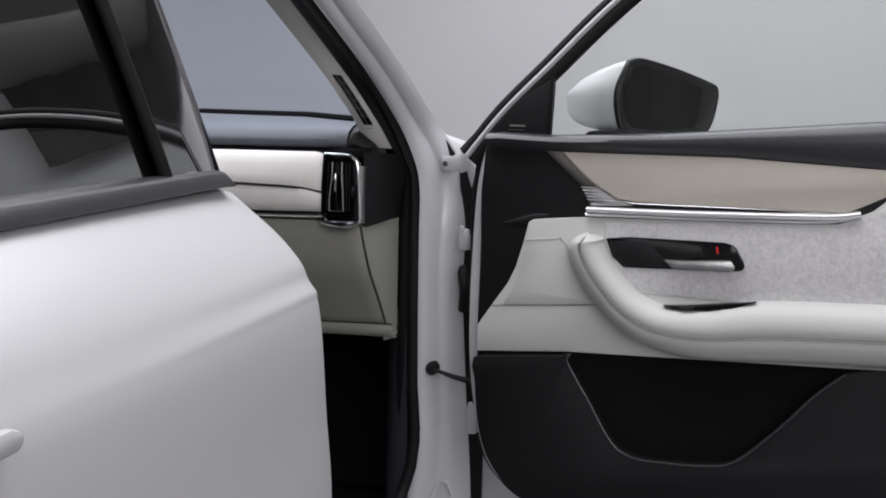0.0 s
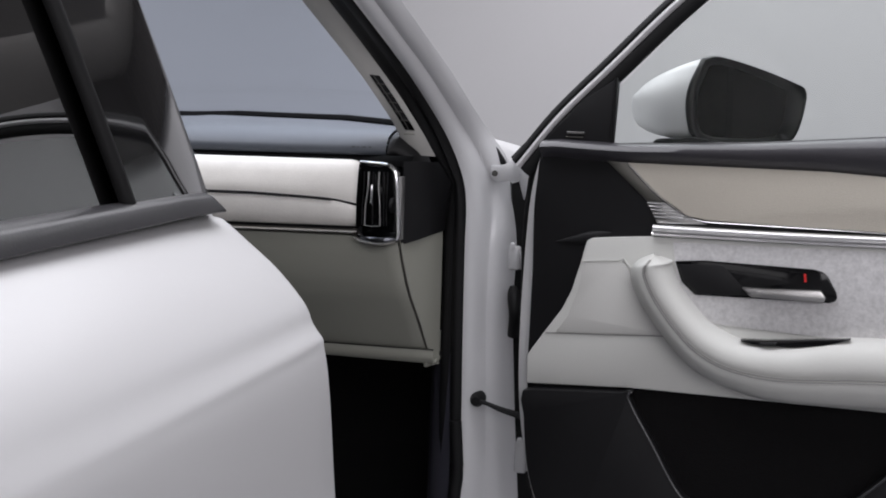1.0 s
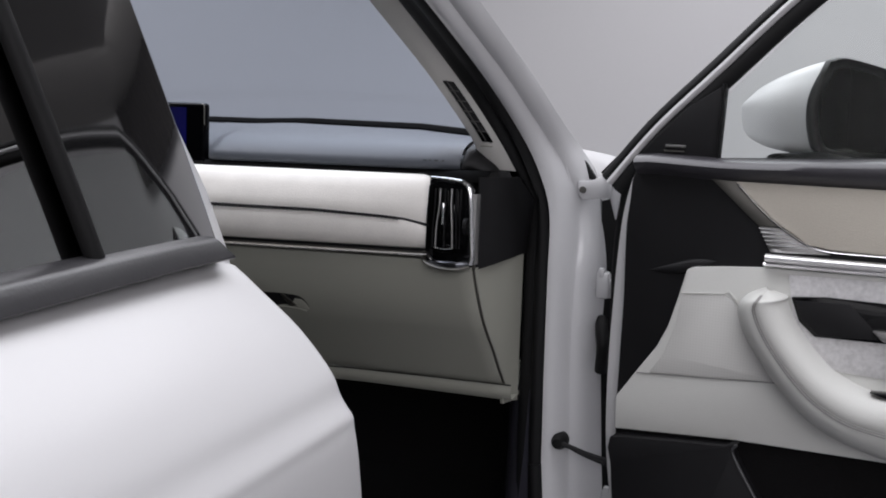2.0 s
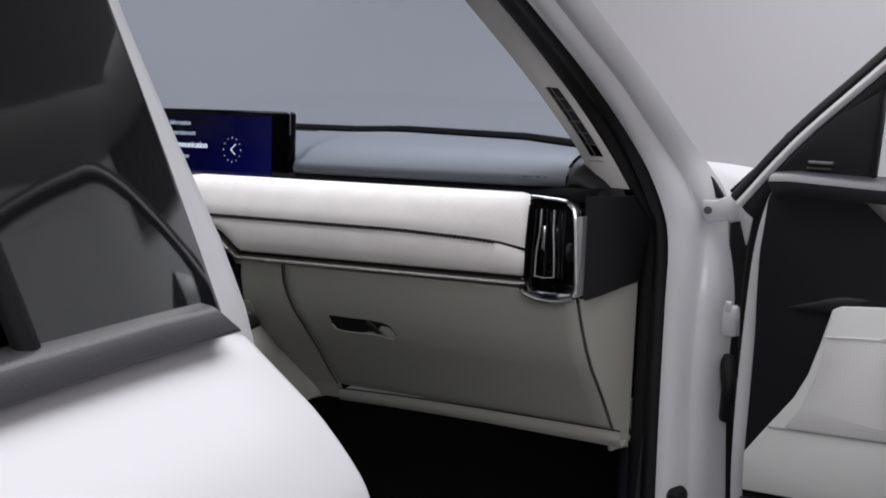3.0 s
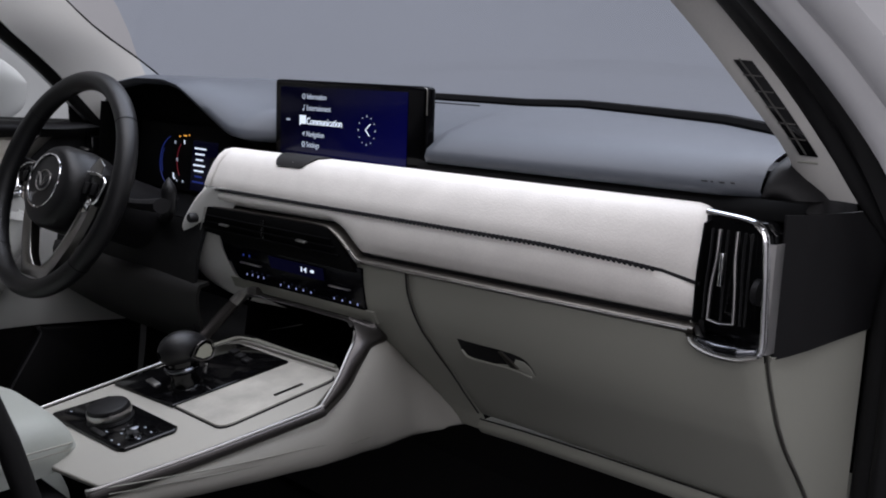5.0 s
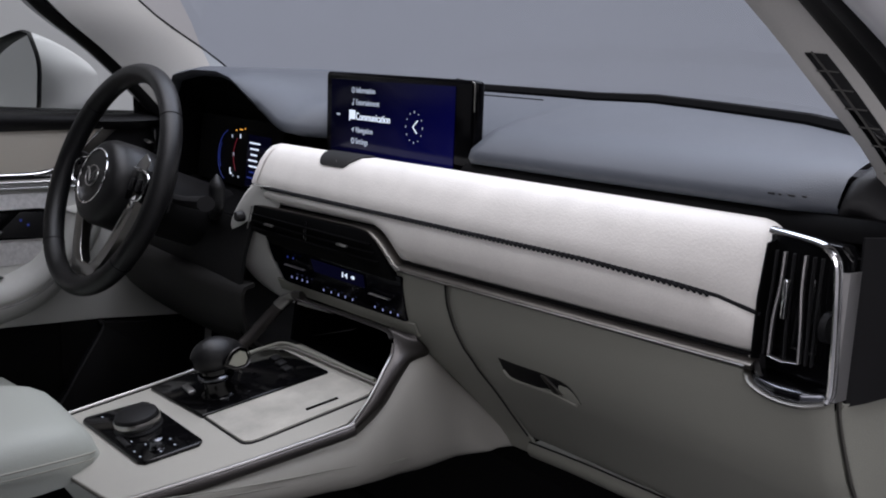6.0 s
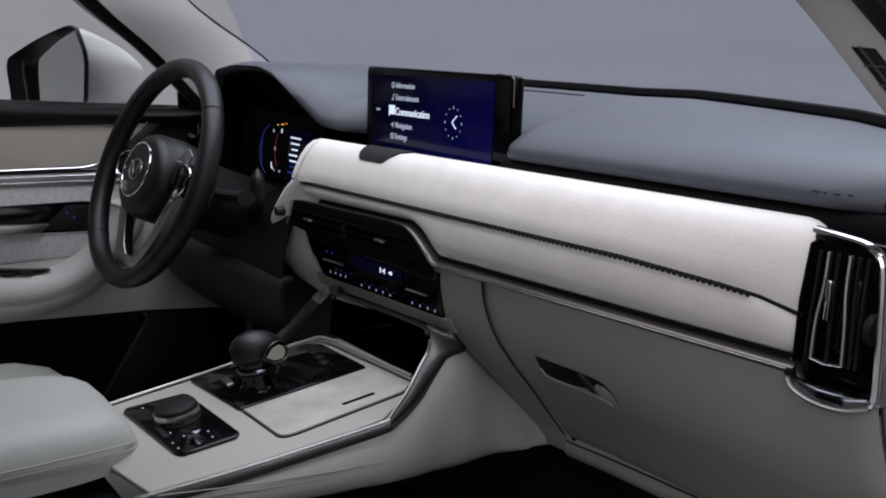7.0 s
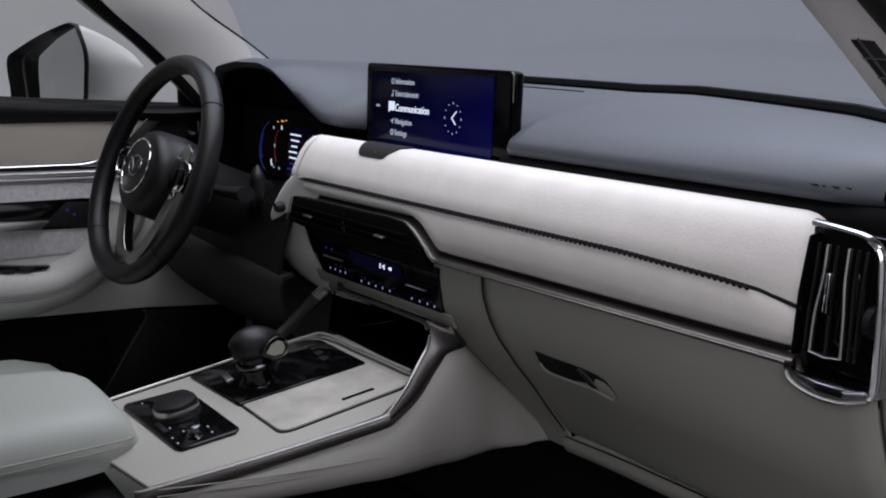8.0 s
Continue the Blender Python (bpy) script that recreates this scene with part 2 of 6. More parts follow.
def tube(points, a, b=None, side=(0, 0, 1), n=10, closed=False, taper=None):
    """A sweep with an oval section: half-width a along side, half-height b across it."""
    b = a if b is None else b
    p = [Vector(q) for q in points]
    side = Vector(side)
    if not closed and abs((p[-1] - p[0]).normalized().dot(side.normalized())) > 0.8:
        side = Vector((1, 0, 0)) if abs(side.x) < 0.5 else Vector((0, 1, 0))
    rows = []
    for i, q in enumerate(p):
        if closed:
            t = p[(i + 1) % len(p)] - p[i - 1]
        else:
            t = p[min(i + 1, len(p) - 1)] - p[max(i - 1, 0)]
        t.normalize()
        u = Vector(side) - t * t.dot(Vector(side))
        u.normalize()
        w = t.cross(u)
        k = taper(i / (len(p) - 1)) if taper else 1.0
        rows.append([q + k * (u * a * math.cos(2 * math.pi * j / n) + w * b * math.sin(2 * math.pi * j / n)) for j in range(n)])
    bm = bmesh.new()
    v = [[bm.verts.new(c) for c in r] for r in rows]
    pairs = list(zip(v, v[1:])) + ([(v[-1], v[0])] if closed else [])
    for r, s in pairs:
        for j in range(n):
            bm.faces.new((r[j], r[(j + 1) % n], s[(j + 1) % n], s[j]))
    if not closed:
        bm.faces.new(v[0])
        bm.faces.new(v[-1])
    return bm


def box(centre, size, bevel=0.0, m=None, segments=2):
    x, y, z = (s / 2 for s in size)
    m = m or Matrix.Identity(4)
    base = Matrix.Translation(centre) @ m
    bm = slab([(-x, -y, -z), (x, -y, -z), (x, y, -z), (-x, y, -z)], (0, 0, 2 * z), bevel, segments)
    bm.transform(base)
    return bm


def lathe(profile, m, n=32):
    """Profile of (radius, height) turned about the z axis of m."""
    rows = [[m @ Vector((r * math.cos(2 * math.pi * j / n), r * math.sin(2 * math.pi * j / n), h)) for j in range(n)] for r, h in profile]
    return grid(rows, closed=True)


def merge(*bms):
    """Joins several pieces of one part."""
    out = bmesh.new()
    for bm in bms:
        data = bpy.data.meshes.new("piece")
        bm.to_mesh(data)
        bm.free()
        out.from_mesh(data)
        bpy.data.meshes.remove(data)
    return out


def words(name, text, size, m, mat, parent, depth=0.0004):
    """Lettering in the built-in font, as a mesh."""
    curve = bpy.data.curves.new(name, "FONT")
    curve.body, curve.size, curve.extrude = text, size, depth
    ob = new(name, curve)
    data = bpy.data.meshes.new_from_object(ob)
    bpy.data.objects.remove(ob)
    data.transform(m)
    data.materials.append(mat)
    out = new(name, data)
    out.parent = parent
    return out


# ---- studio ----
def cyclorama():
    half, high, r = 9.0, 4.6, 1.2
    n = 64
    prof = [(half - r + r * math.sin(k * math.pi / 16), r - r * math.cos(k * math.pi / 16)) for k in range(9)] + [(half, high)]
    rows = [[(rad * math.cos(2 * math.pi * j / n), rad * math.sin(2 * math.pi * j / n), z) for j in range(n)] for rad, z in prof]
    return grid(rows, 0.1, closed=True)


def disc(radius, z, thick):
    return slab([(radius * math.cos(2 * math.pi * j / 64), radius * math.sin(2 * math.pi * j / 64), z) for j in range(64)], (0, 0, thick))


part("floor", disc(9.2, 0.0, -0.1), FLOOR, label="smooth mid grey painted studio floor", kind="structure")
part("wall_round", cyclorama(), WALL, label="seamless pale grey studio backdrop wall", kind="structure")
DARK_SHEET = material("dark_sheet", (0.03, 0.028, 0.028), 0.95, grain=0.1, scale=60)


def drape(a0, a1, z0):
    """A softly folded dark sheet along the round wall, unseen, to darken reflections."""
    n = int(a1 - a0)
    return grid([[((8.6 + 0.05 * math.sin(k * 1.9)) * math.cos(radians(a0 + k)), (8.6 + 0.05 * math.sin(k * 1.9)) * math.sin(radians(a0 + k)), z) for k in range(n + 1)] for z in (z0, 4.55)], 0.02)


# both sheets are added out of view to keep reflections dark
part("curtain", drape(-40, 22, 1.25), DARK_SHEET, label="unseen dark sheet added to darken the mirror's reflection", kind="structure")
part("valance", drape(52, 104, 3.5), DARK_SHEET, label="unseen dark sheet added to darken the side glass reflections", kind="structure")
part("ceiling", disc(9.2, 4.6, 0.1), material("grey_studio_ceiling", (0.30, 0.29, 0.28), 0.9, grain=0.05, scale=40), label="warm grey studio ceiling", kind="structure")

# ---- car ----
car = thing("car", "pearl white family car with its front passenger door open", "car")


def ys(x):
    """The dashboard's face line in plan."""
    return -0.0777 + 0.0623 * x


# -- body shell --
PILLAR = [  # z, then x and y of: trim's glass edge, trim's door edge, seal's outer edge, body's outer edge
    (1.10, 0.690, 0.165, 0.736, 0.098, 0.763, 0.090, 0.838, 0.240),
    (1.147, 0.661, 0.055, 0.716, 0.055, 0.749, 0.080, 0.812, 0.195),
    (1.19, 0.653, 0.030, 0.698, 0.025, 0.735, 0.056, 0.787, 0.160),
    (1.25, 0.626, -0.025, 0.665, -0.010, 0.713, 0.000, 0.763, 0.060),
    (1.30, 0.596, -0.060, 0.636, -0.050, 0.690, -0.065, 0.742, -0.010),
    (1.35, 0.563, -0.100, 0.607, -0.100, 0.664, -0.135, 0.717, -0.090),
    (1.42, 0.520, -0.170, 0.568, -0.190, 0.624, -0.230, 0.680, -0.190),
    (1.52, 0.463, -0.285, 0.512, -0.310, 0.568, -0.360, 0.625, -0.330),
    (1.64, 0.400, -0.440, 0.450, -0.460, 0.500, -0.515, 0.560, -0.490),
]
PILLAR_LEFT = [
    (1.10, 0.700, 0.270, 0.700, 0.020, 0.705, 0.010, 0.765, 0.030),
    (1.25, 0.690, 0.072, 0.655, -0.142, 0.670, -0.155, 0.750, -0.120),
    (1.34, 0.650, -0.087, 0.595, -0.270, 0.615, -0.285, 0.735, -0.250),
    (1.48, 0.600, -0.255, 0.540, -0.415, 0.565, -0.435, 0.700, -0.400),
    (1.64, 0.540, -0.430, 0.480, -0.570, 0.510, -0.590, 0.655, -0.560),
]


def pillar_point(k, z, flip=1):
    rows = PILLAR if flip > 0 else PILLAR_LEFT
    curve = spline([(r[1 + 2 * k], r[2 + 2 * k], r[0]) for r in rows], 6)
    return Vector((flip * ramp(z, [(p.z, p.x) for p in curve]), ramp(z, [(p.z, p.y) for p in curve]), z))


def strip_between(k, j, z0, z1, bulge, thick, flip=1, steps=26, across=8):
    """A bowed strip between two edge lines of the windscreen pillar."""
    rows = []
    for i in range(steps + 1):
        z = z0 + (z1 - z0) * i / steps
        a, b = pillar_point(k, z, flip), pillar_point(j, z, flip)
        n = Vector((0.45 * -flip, -0.85, 0.2)).normalized()
        rows.append([a.lerp(b, u / across) + n * bulge * math.sin(math.pi * u / across) for u in range(across + 1)])
    return grid(rows, thick)


body = part("body", merge(
    slab([(0.58, -0.46, 1.66), (-0.58, -0.46, 1.66), (-0.60, -1.6, 1.70), (-0.58, -2.9, 1.62), (0.58, -2.9, 1.62), (0.60, -1.6, 1.70)], (0, 0, 0.03), 0.01),
    slab([(-0.78, -2.9, 0.40), (0.78, -2.9, 0.40), (0.78, -2.9, 1.05), (0.58, -2.9, 1.62), (-0.58, -2.9, 1.62), (-0.78, -2.9, 1.05)], (0, -0.04, 0)),
    slab([(-0.80, -1.72, 0.28), (-0.80, 0.5, 0.28), (-0.80, 0.5, 0.42), (-0.80, -1.72, 0.42)], (0.06, 0, 0), 0.015),
    slab([(0.80, -1.72, 0.28), (0.80, 0.3, 0.28), (0.80, 0.3, 0.40), (0.80, -1.72, 0.40)], (-0.1, 0, 0), 0.015),
    slab([(-0.80, -2.9, 0.52), (-0.80, -2.56, 0.52), (-0.80, -2.45, 0.70), (-0.80, -2.15, 0.78), (-0.80, -1.85, 0.70), (-0.80, -1.74, 0.42), (-0.80, -1.0, 0.42), (-0.76, -1.0, 1.08), (-0.76, -2.9, 1.08)], (0.05, 0, 0)),
    slab([(-0.76, -2.9, 1.08), (-0.76, -1.15, 1.08), (-0.60, -1.3, 1.66), (-0.58, -2.9, 1.62)], (0.03, 0, 0)),
), JAMB, car, "white painted body shell and roof")
part("headliner", slab([(0.55, -0.5, 1.64), (-0.55, -0.5, 1.64), (-0.57, -1.6, 1.68), (-0.55, -2.85, 1.60), (0.55, -2.85, 1.60), (0.57, -1.6, 1.68)], (0, 0, 0.012)), HEADLINER, car, "soft grey headliner")
part("floor_pan", slab([(-0.76, -2.86, 0.36), (0.76, -2.86, 0.36), (0.76, 0.75, 0.36), (-0.76, 0.75, 0.36)], (0, 0, -0.03)), CARPET, car, "black carpeted floor")
part("bulkhead", merge(
    grid([[(x, y, z) for x in (-0.74, -0.4, 0, 0.4, 0.74)] for y, z in ((0.30, 0.36), (0.52, 0.45), (0.60, 0.60), (0.60, 0.80), (0.56, 1.05), (0.46, 1.17))], 0.02),
    slab([(0.735, 0.19, 0.36), (0.735, 0.62, 0.36), (0.735, 0.62, 1.05), (0.735, 0.19, 1.02)], (0.012, 0, 0)),
    # added slab, black like the shade over the driver's lower door
    slab([(-0.692, -0.24, 0.36), (-0.692, -0.04, 0.36), (-0.692, -0.04, 0.86), (-0.692, -0.12, 0.845), (-0.692, -0.24, 0.79)], (-0.004, 0, 0)),
    slab([(-0.715, -0.06, 0.36), (-0.715, 0.62, 0.36), (-0.715, 0.62, 1.12), (-0.715, -0.06, 1.12)], (-0.03, 0, 0)),
), CARPET, car, "black carpeted footwell and bulkhead")

part("kick_panel", grid([[Vector((x, y + 0.012 * v, 0.36 + 0.42 * v)) for x, y in ((0.754, 0.098), (0.744, 0.103), (0.728, 0.114), (0.710, 0.132), (0.694, 0.165), (0.684, 0.22), (0.678, 0.32))] for v in [k / 12 for k in range(13)]], 0.004), material("slate_kick_panel", (0.050, 0.049, 0.064), 0.42, spec=0.5, grain=0.06, scale=700, bump=0.3, vary=0.1), car, "dark slate kick panel", angle=60)

# hinge pillar: softly ribbed painted face behind the open door, running up into the windscreen pillar
def raw_edge(z):
    return pillar_point(2, z) if z > 1.10 else Vector((ramp(z, [(0.34, 0.735), (0.44, 0.752), (0.50, 0.767), (0.57, 0.772), (0.8, 0.768), (1.0, 0.766), (1.06, 0.7655), (1.10, 0.763)]), ramp(z, [(0.34, 0.105), (0.8, 0.098), (1.0, 0.098), (1.06, 0.094), (1.10, 0.090)]), z))


def seal_edge(z):
    """The seal's line, eased where the pillar leaves the upright."""
    p = sum((raw_edge(min(1.64, max(0.34, z + d))) for d in (-0.045, -0.03, -0.015, 0.0, 0.015, 0.03, 0.045)), Vector()) / 7
    return Vector((p.x, p.y, z))


def pillar_rows(zs):
    rows = []
    for z in zs:
        a = seal_edge(z)
        b = pillar_point(3, z) if z > 1.10 else Vector((ramp(z, [(0.34, 0.874), (0.452, 0.868), (0.66, 0.851), (0.85, 0.8385), (0.95, 0.8390), (1.04, 0.842), (1.10, 0.837)]), ramp(z, [(0.34, 0.165), (0.90, 0.172), (1.0, 0.19), (1.10, 0.24)]), z))
        fold = ramp(z, [(0.34, 0.012), (0.9, 0.014), (1.12, 0.020), (1.30, 0.014), (1.64, 0.010)])
        row = []
        for j in range(19):
            u = j / 18
            p = a.lerp(b, u)
            p.y -= fold * (math.sin(math.pi * min(1, u / 0.38)) * 0.7 + math.sin(math.pi * min(1, max(0, (u - 0.46) / 0.54))) * 0.9) - 0.004
            row.append(p)
        rows.append(row)
    return rows


hinge_pillar = part("hinge_pillar", grid(pillar_rows([0.34 + 1.30 * i / 70 for i in range(71)]), 0.008), JAMB, car, "white painted hinge and windscreen pillar with pressed ribs", angle=60)


def pillar_face(u, z):
    row = pillar_rows([z])[0]
    k = min(17, int(u * 18))
    return row[k].lerp(row[k + 1], u * 18 - k)


for line in (((0.46, 1.090), (0.58, 1.068), (0.70, 1.052), (0.745, 1.02), (0.76, 0.965), (0.76, 0.86), (0.76, 0.75), (0.76, 0.60), (0.76, 0.45)), ((0.50, 1.245), (0.50, 1.232), (0.36, 1.192), (0.26, 1.124), (0.24, 1.084), (0.23, 1.03)), ((0.80, 1.215), (0.72, 1.192), (0.40, 1.128), (0.37, 1.08))):
    part("pressed_rib", tube(spline([pillar_face(u, z) + Vector((0.001, -0.0026, 0)) for u, z in line], 6), 0.0052, 0.0042, (1, 0, 0), n=10, taper=lambda u: 1.25 * max(0.15, math.sin(math.pi * (0.04 + 0.92 * u)) ** 0.6)), JAMB, hinge_pillar, "pressed rib", angle=80)
part("windscreen_pillar", strip_between(2, 3, 1.10, 1.64, 0.014, 0.008, -1), PAINT, car, "white painted windscreen pillar")
rows = []
for z in [0.36 + 1.28 * k / 64 for k in range(65)]:
    a = pillar_point(1, z) if z > 1.10 else Vector((ramp(z, [(0.36, 0.726), (0.7, 0.720), (1.0, 0.721), (1.06, 0.727), (1.10, 0.736)]), ramp(z, [(0.36, 0.125), (1.0, 0.118), (1.06, 0.110), (1.10, 0.098)]), z))
    b = seal_edge(z)
    n = Vector((-0.35, -0.94, 0))
    rows.append([a.lerp(b, u) + n * h for u, h in ((-0.04, -0.004), (0.0, 0.0), (0.15, 0.004), (0.30, 0.002), (0.42, -0.002), (0.55, 0.006), (0.70, 0.013), (0.85, 0.012), (0.96, 0.004), (1.02, -0.004))])
part("door_seal", grid(rows, 0.006), RUBBER, car, "black rubber door aperture seal", angle=70)
part("sill_seal", tube(spline([(0.7590, 0.098, 0.66), (0.7655, 0.096, 0.57), (0.7630, 0.093, 0.53), (0.7590, 0.089, 0.493), (0.7455, 0.075, 0.442), (0.742, 0.02, 0.408), (0.755, -0.12, 0.403), (0.772, -0.5, 0.402)], 8), 0.012, 0.012), RUBBER, car, "black rubber sill seal")
trim_r = part("pillar_trim", strip_between(0, 1, 1.147, 1.64, 0.008, 0.001), TRIM, car, "pale grey windscreen pillar trim with speaker slots")
part("pillar_trim", strip_between(0, 1, 1.10, 1.64, 0.012, 0.01, -1), TRIM, car, "pale grey windscreen pillar trim")
part("door_seal", strip_between(1, 2, 1.10, 1.64, 0.012, 0.008, -1), RUBBER, car, "black rubber pillar seal")

for f in (-1,):
    part("glass_edge", tube([pillar_point(0, 1.12 + 0.52 * k / 20, f) + Vector((-0.004 * f, 0.006, 0)) for k in range(21)], 0.0045, 0.004, (1, 0, 0), n=8), RUBBER, car, "black painted edge of the windscreen")

# slotted tweeter grille in the pillar trim
def trim_at(z, u, out=0.0):
    a, b = pillar_point(0, z), pillar_point(1, z)
    n = Vector((-0.45, -0.85, 0.2)).normalized()
    return a.lerp(b, u) + n * (0.008 * math.sin(math.pi * u) + out)


part("tweeter_panel", grid([[trim_at(z, u, 0.003) for u in (0.48, 0.58, 0.70, 0.82)] for z in [1.190 + 0.088 * k / 8 for k in range(9)]], 0.0015), GLOSS, trim_r, "black slotted tweeter opening")
for k in range(1, 6):
    z = 1.190 + 0.088 * k / 6
    part("grille_bar", tube([trim_at(z, 0.48, 0.0062), trim_at(z, 0.65, 0.0066), trim_at(z, 0.82, 0.0062)], 0.0007, 0.0005), SLOT, trim_r)
part("grille_rib", tube([trim_at(1.190 + 0.088 * k / 8, 0.65, 0.0064) for k in range(9)], 0.0009, 0.0007), SLOT, trim_r)
part("grille_rim", tube([trim_at(1.183, u, 0.001) for u in (0.28, 0.4, 0.5, 0.6, 0.72)], 0.0014), BEIGE, trim_r)


def windscreen_point(u, z, out=0.0):
    e = pillar_point(0, max(1.10, z))
    ahead = 0.075 * min(1.0, max(0.0, (u + 0.75) / 0.5))
    return Vector((u * (e.x + (0.01 if u < 0 else 0.04)), e.y + 0.055 + ahead + 0.24 * (1 - u * u) + out, z))


screen_rows = [[windscreen_point(-1 + j / 10, 1.155 + 0.49 * i / 12) for j in range(21)] for i in range(13)]
glass = part("windscreen", grid(screen_rows), CLEAR, car, "clear lightly tinted windscreen")
glass.visible_shadow = False

# fenders and bonnet ahead of the windscreen
def fender(flip):
    rows = []
    for i in range(15):
        y = 0.19 + 1.5 * i / 14
        k = i / 14
        crest = 1.188 - 0.05 * k * k
        rows.append([Vector((flip * x, y + dy, z)) for x, dy, z in ((0.55, 0, crest - 0.012), (0.66, 0, crest), (0.76, 0, crest + 0.002 - 0.02 * k), (0.815, 0, crest - 0.03), (0.845, 0, crest - 0.10), (0.875, 0, crest - 0.2), (0.885, 0, 0.8), (0.875, 0, 0.6))])
    return grid(rows, 0.008)


part("fender", fender(1), PAINT, car, "white painted front fender")
part("fender", fender(-1), PAINT, car, "white painted front fender")
part("bonnet", grid([[(x, 0.5 + 1.25 * i / 12, 1.172 + 0.012 * (1 - (x / 0.55) ** 2) - 0.05 * (i / 12) ** 2) for x in [-0.548 + 1.096 * j / 12 for j in range(13)]] for i in range(13)], 0.01), PAINT, car, "white painted bonnet")
part("cowl", grid([[(x, 0.47 - 0.30 * (x / 0.7) ** 2 + dy, 1.165 + dz) for x in [-0.70 + 1.4 * j / 16 for j in range(17)]] for dy, dz in ((-0.05, -0.01), (0.0, 0.0), (0.05, 0.004), (0.09, -0.006))], 0.01), DARK, car, "black cowl panel under the windscreen")

# -- dashboard --
def lip_z(x):
    return ramp(x, [(-0.72, 1.16), (-0.62, 1.195), (-0.55, 1.222), (-0.47, 1.233), (-0.38, 1.233), (-0.33, 1.224), (-0.27, 1.185), (-0.225, 1.157), (-0.18, 1.150), (0.15, 1.150), (0.60, 1.150), (0.66, 1.150), (0.70, 1.145)])


def lip_y(x):
    return ramp(x, [(-0.72, -0.02), (-0.55, -0.075), (-0.33, -0.075), (-0.2, -0.045), (-0.15, 0.03), (0.17, 0.03), (0.20, -0.035), (0.6, -0.012), (0.70, 0.03)])


def back_z(x):
    return ramp(x, [(-0.72, 1.205), (-0.5, 1.243), (-0.30, 1.238), (-0.15, 1.219), (0.10, 1.2165), (0.22, 1.2190), (0.5, 1.211), (0.62, 1.201), (0.70, 1.184)])


def dash_row(x):
    y0, z0, z1 = lip_y(x), lip_z(x), back_z(x)
    y1 = 0.30 - 0.22 * (x / 0.7) ** 2
    rise = z1 - z0
    out = [(y0 + 0.05, z0 - 0.004), (y0 + 0.016, z0 - 0.006), (y0 + 0.004, z0 - 0.003), (y0, z0 + 0.004), (y0 + 0.004, z0 + min(0.014, 0.2 * rise + 0.004))]
    for u, w in ((0.12, 0.42), (0.25, 0.62), (0.4, 0.78), (0.55, 0.89), (0.7, 0.96), (0.85, 0.99), (1.0, 1.0)):
        out.append((y0 + (y1 - y0) * u, z0 + 0.012 + (rise - 0.012) * w))
    out.append((y1 + 0.05, z1 - 0.03))
    return [Vector((x, y, z)) for y, z in out]


xs = [-0.72 + 1.41 * i / 110 for i in range(111)]
dash = part("dashboard", grid([dash_row(x) for x in xs if x < 0.647]), DASH, car, "slate grey soft-touch dashboard top", angle=60)
end_rows = [[p - Vector((0, 0, d)) for p in dash_row(x)] for x, d in ((0.640, 0.006), (0.643, 0.001), (0.648, 0.0), (0.656, 0.001), (0.666, 0.005), (0.676, 0.012), (0.686, 0.022), (0.694, 0.036), (0.699, 0.055))]
part("rounded_end", grid(end_rows), DARK, dash, "charcoal rounded end of the dashboard", angle=70)
part("defroster_trim", grid([[(x, 0.30 - 0.22 * (x / 0.7) ** 2 + dy, back_z(x) + dz) for x in xs[40:105]] for dy, dz in ((0.000, -0.012), (-0.004, 0.0035), (0.001, 0.0105), (0.007, 0.0122), (0.011, 0.010), (0.013, -0.012))]), VOID, dash, "black demister strip below the windscreen")
# shade under the dashboard top, put into a black strip
part("underside", grid([[(x, ys(x) + 0.022 + dy, z - (0.022 if x < 0.178 else 0)) for x in [-0.19 + 0.88 * k / 60 for k in range(61)]] for dy, z in ((0.004, 1.128), (0.006, 1.1375), (0.016, 1.146), (0.06, 1.1465))]), VOID, dash, "black strip painted as the shade below the dashboard top")
for w, x in ((0.008, 0.585), (0.003, 0.5935), (0.010, 0.6025), (0.006, 0.613)):
    q = dash_row(x)
    part("airbag_mark", box(q[3].lerp(q[4], 0.55) + Vector((0, -0.0004, 0)), (w * 0.85, 0.0008, 0.0014)), HAZARD, dash)
part("seam", tube([dash_row(x)[9] + Vector((0, 0, 0.0006)) for x in (-0.10, -0.06, -0.02, 0.02, 0.05, 0.07)], 0.0011, 0.0011), DARK, dash)
part("end_cap", merge(
    grid([[(x, y, max(z, lo)) for z in (0.99, 1.02, 1.06, 1.10, 1.128, 1.137)] for x, y, lo in ((0.683, -0.03, 0.995), (0.692, -0.015, 0.998), (0.700, 0.01, 1.001), (0.712, 0.06, 1.007), (0.722, 0.12, 1.011), (0.728, 0.18, 1.014))], 0.003),
), DARK, dash, "charcoal dashboard end cover")

# white leather fascia with a dark saddle stitch
def pad_low(x):
    return ramp(x, [(-0.22, 1.050), (0.075, 1.054), (0.098, 1.045), (0.131, 1.018), (0.62, 1.021)])


def stitch_z(x):
    return ramp(x, [(-0.2, 1.076), (0.42, 1.075), (0.53, 1.071), (0.57, 1.0685), (0.612, 1.0605)])


